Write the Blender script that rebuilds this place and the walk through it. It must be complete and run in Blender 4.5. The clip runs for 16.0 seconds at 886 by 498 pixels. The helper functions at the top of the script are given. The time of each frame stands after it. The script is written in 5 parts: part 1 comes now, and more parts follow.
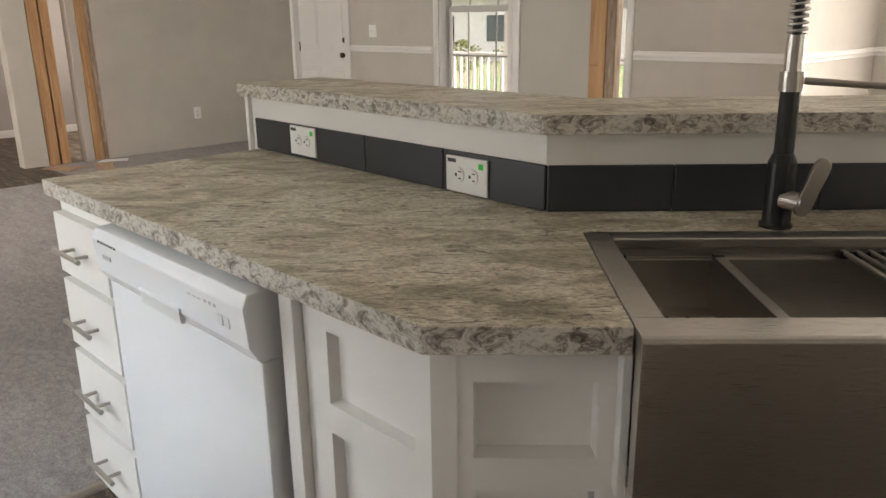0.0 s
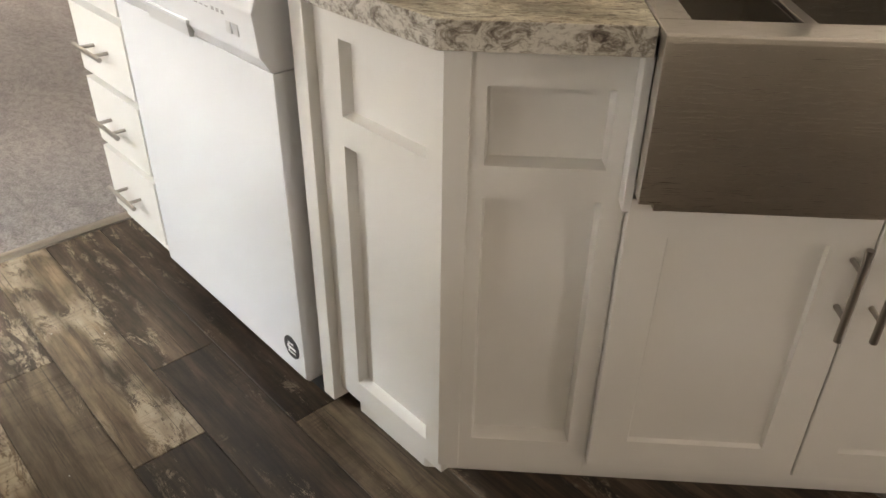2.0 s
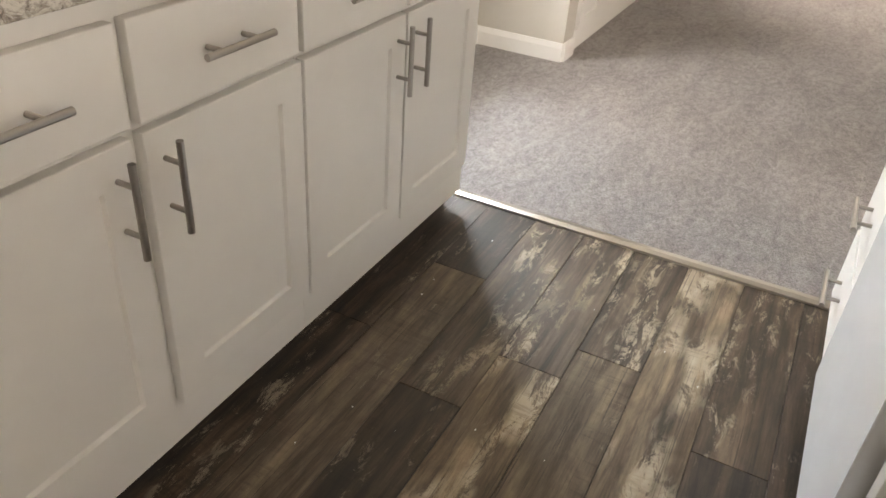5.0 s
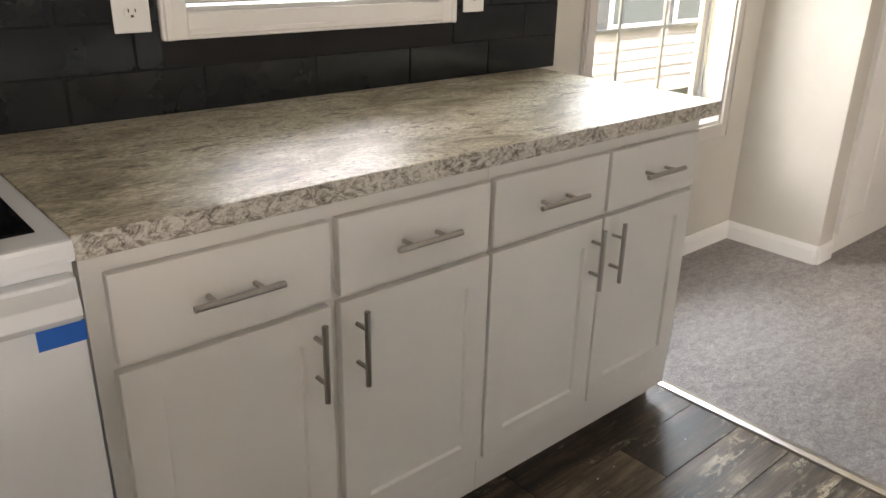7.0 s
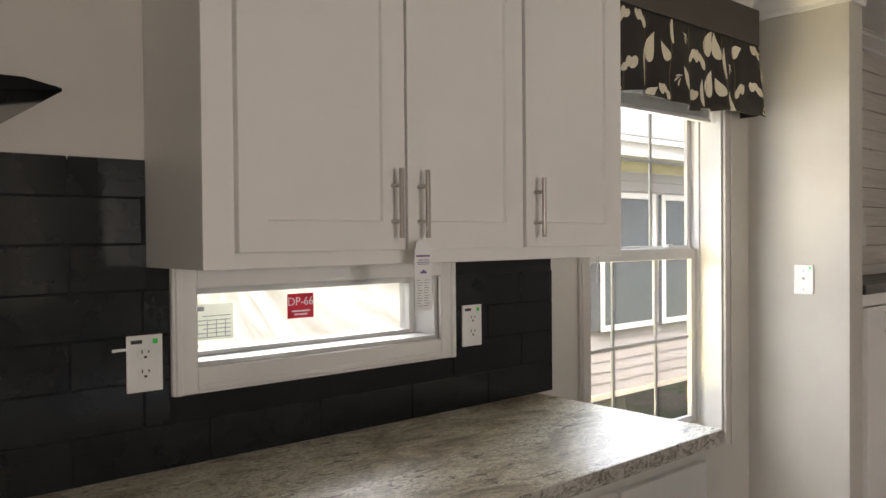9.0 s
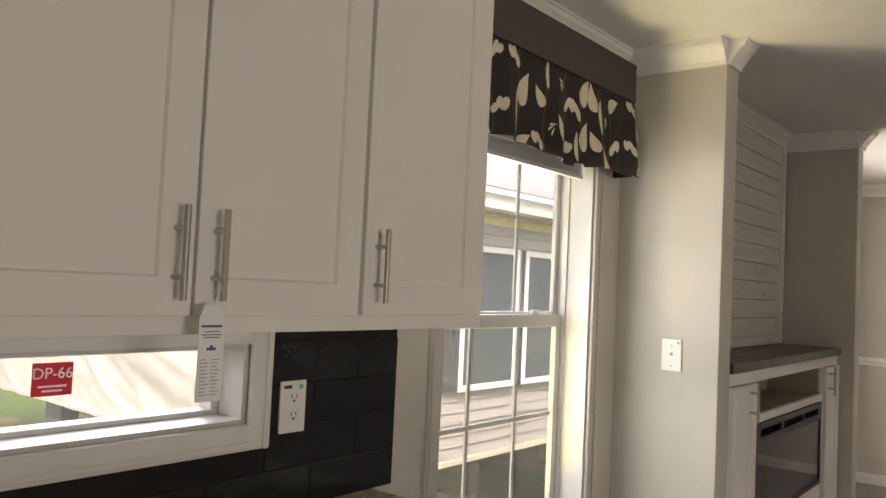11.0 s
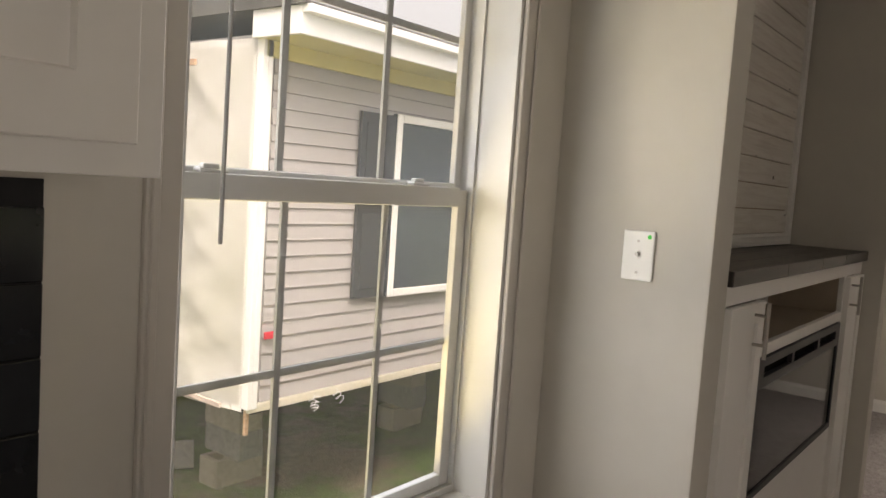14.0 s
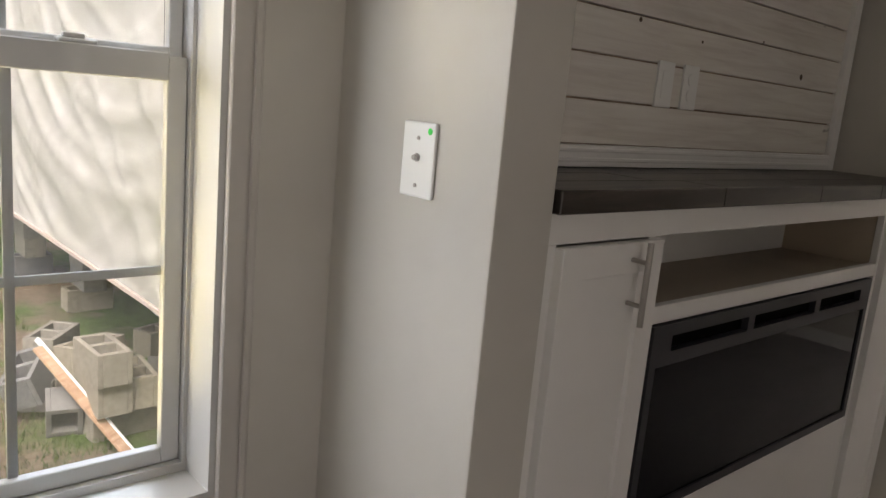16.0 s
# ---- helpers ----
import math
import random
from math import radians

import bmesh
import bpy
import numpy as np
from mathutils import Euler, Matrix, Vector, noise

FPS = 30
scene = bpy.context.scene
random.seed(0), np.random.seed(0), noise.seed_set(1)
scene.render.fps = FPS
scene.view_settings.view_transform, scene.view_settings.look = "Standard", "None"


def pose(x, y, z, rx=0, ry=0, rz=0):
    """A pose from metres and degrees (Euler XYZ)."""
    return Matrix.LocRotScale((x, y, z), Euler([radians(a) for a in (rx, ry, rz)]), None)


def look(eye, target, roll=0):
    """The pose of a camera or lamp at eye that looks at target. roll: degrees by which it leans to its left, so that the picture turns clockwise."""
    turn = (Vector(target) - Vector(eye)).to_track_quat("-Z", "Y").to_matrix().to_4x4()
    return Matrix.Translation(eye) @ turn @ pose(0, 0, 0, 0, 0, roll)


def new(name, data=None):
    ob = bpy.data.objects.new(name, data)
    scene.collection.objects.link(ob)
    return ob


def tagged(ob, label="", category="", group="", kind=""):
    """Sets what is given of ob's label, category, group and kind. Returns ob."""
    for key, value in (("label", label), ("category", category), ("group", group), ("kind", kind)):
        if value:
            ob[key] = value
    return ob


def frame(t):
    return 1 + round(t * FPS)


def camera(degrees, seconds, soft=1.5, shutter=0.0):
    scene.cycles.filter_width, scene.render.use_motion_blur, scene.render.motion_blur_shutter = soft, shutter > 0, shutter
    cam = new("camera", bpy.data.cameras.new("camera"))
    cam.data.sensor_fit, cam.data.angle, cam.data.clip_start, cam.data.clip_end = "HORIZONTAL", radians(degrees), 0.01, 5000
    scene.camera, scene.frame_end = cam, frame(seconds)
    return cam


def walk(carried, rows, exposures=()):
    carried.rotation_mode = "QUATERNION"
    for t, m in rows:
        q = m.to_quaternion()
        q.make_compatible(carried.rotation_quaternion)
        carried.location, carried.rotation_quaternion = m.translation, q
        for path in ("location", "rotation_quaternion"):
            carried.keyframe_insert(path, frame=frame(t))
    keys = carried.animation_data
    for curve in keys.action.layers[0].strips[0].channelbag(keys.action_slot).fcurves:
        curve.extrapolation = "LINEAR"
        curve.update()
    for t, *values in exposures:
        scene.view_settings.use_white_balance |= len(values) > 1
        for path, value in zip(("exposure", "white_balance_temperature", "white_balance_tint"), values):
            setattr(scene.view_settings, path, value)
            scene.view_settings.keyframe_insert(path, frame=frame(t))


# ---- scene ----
cam = camera(59.8, 16.0)
PATH = [
    (0, (-0.079, 0.062, 1.272), (-1.455, 1.396, 0.701), -0.8),
    (0.5, (-0.082, 0.06, 1.237), (-1.431, 1.35, 0.52), -0.1),
    (1, (-0.083, 0.06, 1.214), (-1.397, 1.3, 0.356), 0.2),
    (1.5, (-0.072, 0.049, 1.194), (-1.355, 1.244, 0.231), 0.2),
    (2, (-0.057, 0.047, 1.172), (-1.292, 1.192, 0.093), 0.9),
    (2.5, (-0.035, 0.05, 1.152), (-1.278, 1.117, 0.004), 2.1),
    (3, (-0.016, 0.14, 1.128), (-1.438, 0.934, -0.033), 4.4),
    (3.5, (-0.001, 0.238, 1.118), (-1.603, 0.585, -0.027), 5.5),
    (4, (-0.066, 0.267, 1.123), (-1.737, 0.252, 0.024), 4.9),
    (4.5, (-0.185, 0.368, 1.135), (-1.843, 0.058, 0.061), 6.0),
    (5, (-0.22, 0.444, 1.16), (-1.741, -0.265, 0.072), 4.5),
    (5.2, (-0.217, 0.491, 1.166), (-1.657, -0.382, 0.088), 4.0),
    (7.3, (-0.238, 0.702, 1.307), (-1.454, -0.736, 0.633), 0.6),
    (7.5, (-0.234, 0.702, 1.315), (-1.466, -0.757, 0.721), 0.4),
    (8, (-0.224, 0.689, 1.352), (-1.484, -0.81, 0.944), -0.3),
    (8.5, (-0.224, 0.688, 1.378), (-1.502, -0.831, 1.136), -0.5),
    (9, (-0.233, 0.695, 1.425), (-1.545, -0.815, 1.396), -0.5),
    (9.5, (-0.24, 0.678, 1.508), (-1.579, -0.801, 1.654), -0.3),
    (10, (-0.274, 0.626, 1.523), (-1.658, -0.797, 1.767), 0.4),
    (10.2, (-0.335, 0.597, 1.516), (-1.752, -0.798, 1.727), 1.2),
    (12.3, (-1.027, 0.123, 1.428), (-2.672, -1.015, 1.445), 2.0),
    (12.5, (-1.111, 0.067, 1.434), (-2.763, -1.059, 1.448), 1.8),
    (13, (-1.29, -0.022, 1.429), (-2.953, -1.134, 1.416), 0.9),
    (13.5, (-1.498, -0.006, 1.408), (-3.133, -1.154, 1.328), 1.9),
    (14, (-1.714, 0.025, 1.381), (-3.288, -1.197, 1.212), 3.9),
    (14.5, (-1.941, -0.008, 1.376), (-3.479, -1.266, 1.147), 3.2),
    (15, (-2.169, 0.02, 1.375), (-3.697, -1.24, 1.1), 2.6),
    (15.5, (-2.435, 0.16, 1.37), (-3.859, -1.202, 1.023), 4.2),
    (16, (-2.705, 0.214, 1.34), (-4.024, -1.24, 0.955), 5.2),
]

EXPOSURES = [(0.0, 3.65, 7050, 15), (1.2, 3.94, 7400, 16), (2.5, 4.2, 7900, 16), (3.5, 4.25, 7700, 15), (4.5, 4.17, 7500, 16), (5.2, 4.17, 7500, 16), (7.5, 3.55, 7100, 16), (8.5, 3.1, 6950, 15), (9.2, 2.9, 7000, 17), (10.0, 2.9, 6900, 16),
             (12.5, 2.48, 8400, 18), (13.5, 2.46, 8000, 18), (14.0, 2.28, 7500, 17), (14.5, 2.15, 7050, 17), (15.2, 2.2, 6900, 17), (16.0, 2.34, 6850, 17)]
walk(cam, [(t, look(eye, target, roll)) for t, eye, target, roll in PATH], EXPOSURES)

# ---- world, sun, fill lamps at the windows ----
world = bpy.data.worlds.new("world")
scene.world = world
world.use_nodes = True
wn = world.node_tree
wn.nodes.clear()
sky = wn.nodes.new("ShaderNodeTexSky")
sky.sky_type, sky.sun_disc = "NISHITA", False
sky.sun_elevation, sky.sun_rotation = radians(52), radians(42)
sky.dust_density, sky.air_density = 7.0, 1.0
wbg, wout = wn.nodes.new("ShaderNodeBackground"), wn.nodes.new("ShaderNodeOutputWorld")
wbg.inputs["Strength"].default_value = 0.057
haze = wn.nodes.new("ShaderNodeHueSaturation")
haze.inputs["Saturation"].default_value = 0.22
wn.links.new(sky.outputs[0], haze.inputs["Color"])
wn.links.new(haze.outputs[0], wbg.inputs[0])
wn.links.new(wbg.outputs[0], wout.inputs[0])

sun = new("sun", bpy.data.lights.new("sun", "SUN"))
sun.data.energy, sun.data.angle, sun.data.color = 0.22, radians(12.0), (1.0, 0.96, 0.88)
SUN_AZ = radians(48)
sun.matrix_world = look((20 * math.cos(SUN_AZ), 20 * math.sin(SUN_AZ), 26), (0, 0, 0))


def fill_lamp(name, eye, target, w, h, watts):
    """An added area lamp for window light, not always inside the opening."""
    lamp = new(name, bpy.data.lights.new(name, "AREA"))
    lamp.data.shape, lamp.data.size, lamp.data.size_y = "RECTANGLE", w, h
    lamp.data.energy, lamp.data.color = watts, (1.0, 0.97, 0.92)
    lamp.matrix_world = look(eye, target)
    return lamp


# Unseen lamps add to window 2's sky light, in its opening and outside.
fill_lamp("sky_fill_window_2", (-2.843, -1.092, 1.30), (-2.843, 0.0, 1.28), 0.56, 1.20, 1.15).data.color = (0.88, 0.95, 1.0)
fill_lamp("sky_fill_window_2", (-3.95, -2.25, 2.86), (-1.1, 0.65, 0.5), 1.3, 0.5, 15).data.color = (0.68, 0.84, 1.0)
# Added lamp under the sill in place of light bounced off the grass.
fill_lamp("grass_bounce_fill", (-2.45, -1.60, -0.25), (-3.35, -0.75, 2.0), 0.7, 0.3, 6.5).data.color = (1.0, 0.87, 0.42)
# Added lamp hung outside window 1, above its line of sight.
fill_lamp("sky_fill_window_1", (-1.7, -2.1, 1.62), (-0.9, 0.6, 0.75), 1.6, 0.5, 4.2).data.color = (0.88, 0.94, 1.0)
# Fill from openings out of view, added to brighten the rooms.
fill_lamp("sky_light_living", (-6.3, -1.19, 1.35), (-6.3, 0, 1.3), 1.3, 1.3, 4.8)
fill_lamp("fill_light_dining", (0.3, 6.72, 1.4), (0.1, 5, 1.35), 1.4, 1.4, 15)
fill_lamp("fill_light_kitchen", (2.72, 1.4, 1.3), (1.0, 1.3, 0.9), 0.55, 0.85, 0.25)
fill_lamp("fill_light_hall", (-9.1, 4.75, 1.5), (-9.1, 3, 1.2), 0.9, 1.0, 3.4)


# ---- materials ----
def mat(name, base=(0.8, 0.8, 0.8), rough=0.5, metal=0.0, **inputs):
    m = bpy.data.materials.new(name)
    m.use_nodes = True
    b = m.node_tree.nodes["Principled BSDF"]
    b.inputs["Base Color"].default_value = (*base, 1)
    b.inputs["Roughness"].default_value = rough
    b.inputs["Metallic"].default_value = metal
    for key, value in inputs.items():
        b.inputs[key.replace("_", " ")].default_value = value
    return m


def node(m, kind, **values):
    n = m.node_tree.nodes.new(kind)
    for key, value in values.items():
        n.inputs[key.replace("_", " ")].default_value = value
    return n


def join(m, a, b):
    m.node_tree.links.new(a, b)


def coords(m, scale=(1, 1, 1), shuffle=False):
    tc, mp = node(m, "ShaderNodeTexCoord"), node(m, "ShaderNodeMapping")
    mp.inputs["Scale"].default_value = scale
    src = tc.outputs["Object"]
    if shuffle:
        oi, vm = node(m, "ShaderNodeObjectInfo"), node(m, "ShaderNodeVectorMath")
        mul = node(m, "ShaderNodeVectorMath")
        mul.operation = "MULTIPLY"
        cmb = node(m, "ShaderNodeCombineXYZ")
        for k in range(3):
            join(m, oi.outputs["Random"], cmb.inputs[k])
        join(m, cmb.outputs[0], mul.inputs[0])
        mul.inputs[1].default_value = (37.0, 71.0, 13.0)
        join(m, src, vm.inputs[0])
        join(m, mul.outputs[0], vm.inputs[1])
        src = vm.outputs[0]
    join(m, src, mp.inputs["Vector"])
    return mp.outputs[0]


def noise_of(m, vec, scale, detail=6.0, rough=0.6, distort=0.0):
    n = node(m, "ShaderNodeTexNoise", Scale=scale, Detail=detail, Roughness=rough, Distortion=distort)
    join(m, vec, n.inputs["Vector"])
    return n.outputs["Fac"]


def ramp(m, fac, stops, smooth=False):
    r = node(m, "ShaderNodeValToRGB")
    while len(r.color_ramp.elements) < len(stops):
        r.color_ramp.elements.new(0.5)
    for e, (at, c) in zip(r.color_ramp.elements, stops):
        e.position = at
        e.color = (*c, 1) if len(c) == 3 else c
    if smooth:
        r.color_ramp.interpolation = "EASE"
    join(m, fac, r.inputs["Fac"])
    return r.outputs["Color"]


def mix(m, fac, a, b, how="MIX"):
    n = node(m, "ShaderNodeMix")
    n.data_type, n.blend_type = "RGBA", how
    for sock, value in ((n.inputs[0], fac), (n.inputs[6], a), (n.inputs[7], b)):
        if isinstance(value, (int, float)):
            sock.default_value = value
        elif isinstance(value, tuple):
            sock.default_value = (*value, 1)
        else:
            join(m, value, sock)
    return n.outputs[2]


def bsdf(m):
    return m.node_tree.nodes["Principled BSDF"]


def colour(m, socket):
    join(m, socket, bsdf(m).inputs["Base Color"])


def gloss(m, fac, lo, hi):
    n = node(m, "ShaderNodeMapRange")
    n.inputs["To Min"].default_value, n.inputs["To Max"].default_value = lo, hi
    join(m, fac, n.inputs["Value"])
    join(m, n.outputs[0], bsdf(m).inputs["Roughness"])


def bump(m, fac, strength, distance=0.002):
    n = node(m, "ShaderNodeBump", Strength=strength, Distance=distance)
    join(m, fac, n.inputs["Height"])
    join(m, n.outputs[0], bsdf(m).inputs["Normal"])


def painted(name, base, rough, grain=160.0, depth=0.12, dirt=0.06):
    """Paint with a fine roller texture and faint smudges."""
    m = mat(name, base, rough)
    v = coords(m)
    big = noise_of(m, v, 2.3, 4.0)
    dark = tuple(c * (1 - dirt * 2) for c in base)
    light = tuple(min(1, c * (1 + dirt)) for c in base)
    colour(m, ramp(m, big, [(0.3, dark), (0.7, light)]))
    fine = noise_of(m, v, grain, 3.0)
    gloss(m, noise_of(m, v, 9.0), rough * 0.85, min(1.0, rough * 1.2))
    bump(m, fine, depth, 0.001)
    return m


M_WALL = painted("greige_wall_paint", (0.545, 0.518, 0.47), 0.7, 220, 0.2, 0.04)
# Darker tone of the wall paint, used on the hall walls.
M_WALL_DARK = painted("dark_greige_paint", (0.43, 0.39, 0.365), 0.7, 220, 0.2, 0.04)
M_CEIL = painted("white_ceiling_paint", (0.80, 0.79, 0.76), 0.85, 90, 0.5, 0.03)
M_CAB = painted("white_cabinet_paint", (0.80, 0.785, 0.755), 0.38, 120, 0.05, 0.02)
M_TRIM = painted("white_trim_paint", (0.80, 0.79, 0.77), 0.35, 120, 0.05, 0.02)
M_VINYL = painted("white_window_vinyl", (0.60, 0.595, 0.58), 0.35, 60, 0.02, 0.03)
M_CASING = painted("greige_wrapped_casing", (0.54, 0.505, 0.465), 0.45, 120, 0.05, 0.03)
M_DW = painted("white_appliance_enamel", (0.80, 0.82, 0.85), 0.16, 300, 0.015, 0.01)
# Grey that stands for the shade in the white grip pocket.
M_GRIP_SHADE = mat("grip_shade_grey", (0.58, 0.59, 0.60), 0.45)
M_PLATE = mat("white_plate_plastic", (0.82, 0.82, 0.80), 0.3)
# Near-black colour that stands for shade in recesses and gaps.
M_SHADE_BLACK = mat("recess_shade_black", (0.012, 0.012, 0.012), 0.6)
M_GREEN = mat("green_sticker", (0.02, 0.6, 0.08), 0.5)
M_BLACKINK = mat("black_ink", (0.03, 0.03, 0.035), 0.5)
M_GREYINK = mat("grey_ink", (0.35, 0.36, 0.38), 0.5)
M_PURPLE = mat("purple_ink", (0.12, 0.06, 0.22), 0.5)
M_PAPER = mat("white_paper", (0.82, 0.82, 0.82), 0.6)
M_RED = mat("red_label", (0.62, 0.02, 0.045), 0.45)
M_BLUE = mat("blue_tape", (0.01, 0.13, 0.55), 0.55)
M_BLACK = mat("matte_black_metal", (0.012, 0.012, 0.013), 0.28)
M_BLACK_GLASS = mat("black_glass", (0.006, 0.006, 0.007), 0.05, IOR=1.18)
M_BRONZE = mat("bronze_metal", (0.10, 0.07, 0.045), 0.35, 1.0)


def metal(name, base, rough, stretch):
    m = mat(name, base, rough, 1.0)
    v = coords(m, stretch)
    f = noise_of(m, v, 30.0, 4.0)
    gloss(m, f, rough * 0.88, rough * 1.14)
    bump(m, f, 0.012, 0.0004)
    return m


M_NICKEL = metal("brushed_nickel", (0.43, 0.405, 0.375), 0.3, (40, 40, 1))
M_STEEL = metal("brushed_stainless_steel", (0.53, 0.505, 0.47), 0.28, (1, 60, 60))
M_CHROME = metal("chrome_spring", (0.7, 0.7, 0.7), 0.15, (1, 1, 1))


def laminate(name, stretch):
    """Stone-look laminate: cream ground with grey-green clouds and short torn brown wisps that run along x."""
    m = mat(name, (0.5, 0.45, 0.4), 0.4, Specular_IOR_Level=0.4)
    v = coords(m, (1.0, stretch, stretch))
    cloud = ramp(m, noise_of(m, v, 6.0, 8.0, 0.68, 0.8), [(0.34, (0.27, 0.235, 0.17)), (0.47, (0.50, 0.45, 0.345)), (0.58, (0.74, 0.70, 0.585)), (0.70, (0.46, 0.425, 0.33))])
    grain = ramp(m, noise_of(m, v, 75.0, 6.0, 0.75, 0.6), [(0.38, (0.60, 0.57, 0.52)), (0.52, (1.0, 1.0, 1.0)), (0.64, (1.22, 1.22, 1.20))])
    c = mix(m, 1.0, cloud, grain, "MULTIPLY")
    zone = ramp(m, noise_of(m, coords(m, (1.0, 1.7, 1.7)), 5.0, 5.0, 0.6, 0.6), [(0.40, (0.25, 0.25, 0.25)), (0.56, (1, 1, 1))])
    for size, slim, lo, tint in ((17.0, 1.6, 0.565, (0.075, 0.055, 0.036)), (34.0, 1.5, 0.575, (0.11, 0.075, 0.048)), (58.0, 1.2, 0.60, (0.16, 0.10, 0.065))):
        torn = noise_of(m, coords(m, (1.0, stretch * slim, stretch * slim)), size, 7.0, 0.68, 1.3)
        wisp = mix(m, 1.0, ramp(m, torn, [(lo, (0, 0, 0)), (lo + 0.045, (1, 1, 1))]), zone, "MULTIPLY")
        c = mix(m, wisp, c, mix(m, 0.82, c, tint))
    colour(m, c)
    gloss(m, noise_of(m, v, 40.0), 0.34, 0.46)
    bump(m, noise_of(m, v, 120.0), 0.05, 0.0006)
    return m


def edge_band_mat():
    """The laminate on its upright edges: pale ground with plum-brown swirls."""
    m = mat("stone_look_edge_band", (0.5, 0.45, 0.4), 0.36)
    v = coords(m, (1.0, 1.5, 1.5))
    c = ramp(m, noise_of(m, v, 30.0, 10.0, 0.74, 1.3), [(0.34, (0.085, 0.064, 0.052)), (0.45, (0.34, 0.30, 0.255)), (0.51, (0.60, 0.575, 0.52)), (0.60, (0.68, 0.65, 0.59)), (0.68, (0.40, 0.365, 0.31))])
    fleck = ramp(m, noise_of(m, v, 90.0, 5.0, 0.7, 0.8), [(0.36, (0.55, 0.52, 0.50)), (0.5, (1, 1, 1))])
    colour(m, mix(m, 1.0, c, fleck, "MULTIPLY"))
    gloss(m, noise_of(m, v, 40.0), 0.3, 0.42)
    bump(m, noise_of(m, v, 120.0), 0.05, 0.0006)
    return m


M_LAM = laminate("stone_look_laminate", 1.8)
M_LAM_EDGE = edge_band_mat()


def tile_mat():
    m = mat("dark_navy_glazed_tile", (0.012, 0.013, 0.018), 0.1)
    v = coords(m, shuffle=True)
    colour(m, ramp(m, noise_of(m, v, 6.0), [(0.3, (0.0085, 0.0098, 0.0115)), (0.7, (0.016, 0.0185, 0.0215))]))
    gloss(m, noise_of(m, v, 14.0), 0.07, 0.18)
    bump(m, noise_of(m, v, 6.0, 2.0), 0.06, 0.004)
    return m


M_TILE = tile_mat()
M_SPLASH = painted("slate_grey_tile", (0.036, 0.038, 0.045), 0.3, 60, 0.05, 0.08)
M_GROUT = painted("dark_grout", (0.008, 0.008, 0.009), 0.8)


def plank_mat(name, darkest, mid, light, cream, worn=0.8):
    """Distressed wood-look vinyl with flaking pale wash; grain runs along x."""
    m = mat(name, mid, 0.4)
    v = coords(m, (0.9, 11.0, 11.0), True)
    body = ramp(m, noise_of(m, v, 2.6, 10.0, 0.7, 0.25), [(0.38, darkest), (0.5, mid), (0.62, light)])
    cloud = ramp(m, noise_of(m, coords(m, (2.2, 5.0, 5.0), True), 2.4, 6.0, 0.65, 0.6), [(0.36, (0.62, 0.60, 0.58)), (0.62, (1.18, 1.16, 1.14))])
    body = mix(m, 1.0, body, cloud, "MULTIPLY")
    patch = ramp(m, noise_of(m, coords(m, (4.2, 12.0, 12.0), True), 2.2, 14.0, 0.82, 0.5), [(cream - 0.005, (0, 0, 0)), (cream + 0.045, (1, 1, 1))])
    area = ramp(m, noise_of(m, coords(m, (1.4, 5.0, 5.0), True), 1.7, 3.0), [(0.47, (0, 0, 0)), (0.58, (1, 1, 1))])
    wear = mix(m, 1.0, patch, area, "MULTIPLY")
    c = mix(m, wear, body, mix(m, worn, body, (0.50, 0.43, 0.33)))
    chatter = ramp(m, noise_of(m, coords(m, (26.0, 3.0, 3.0), True), 2.0, 5.0, 0.7, 0.8), [(0.38, (0.70, 0.68, 0.66)), (0.5, (1.0, 1.0, 1.0))])
    c = mix(m, area, c, mix(m, 1.0, c, chatter, "MULTIPLY"))
    line = ramp(m, noise_of(m, coords(m, (1.1, 70.0, 70.0), True), 2.0, 6.0, 0.72), [(0.37, (1, 1, 1)), (0.43, (0, 0, 0))])
    c = mix(m, line, c, mix(m, 0.65, c, (0.012, 0.008, 0.006)))
    oi = node(m, "ShaderNodeObjectInfo")
    tone = ramp(m, oi.outputs["Random"], [(0.0, (0.84, 0.82, 0.81)), (1.0, (1.12, 1.10, 1.07))])
    colour(m, mix(m, 1.0, c, tone, "MULTIPLY"))
    gloss(m, noise_of(m, v, 6.0), 0.36, 0.58)
    bump(m, noise_of(m, coords(m, (2, 50, 50), True), 3.0), 0.25, 0.0015)
    return m


M_PLANK_DARK = plank_mat("dark_distressed_plank", (0.012, 0.008, 0.006), (0.036, 0.024, 0.017), (0.080, 0.056, 0.038), 0.56, 0.45)
M_PLANK_MID = plank_mat("brown_distressed_plank", (0.022, 0.015, 0.010), (0.060, 0.041, 0.027), (0.125, 0.088, 0.058), 0.53, 0.6)
M_PLANK_TAN = plank_mat("plain_tan_plank", (0.06, 0.044, 0.030), (0.125, 0.095, 0.066), (0.19, 0.148, 0.104), 0.58, 0.4)
M_PLANK_STREAK = plank_mat("flaked_grey_brown_plank", (0.020, 0.014, 0.010), (0.062, 0.044, 0.031), (0.14, 0.105, 0.074), 0.505, 0.75)
M_PLANK_LIGHT = plank_mat("pale_distressed_plank", (0.048, 0.033, 0.021), (0.135, 0.098, 0.064), (0.25, 0.192, 0.13), 0.46, 0.85)


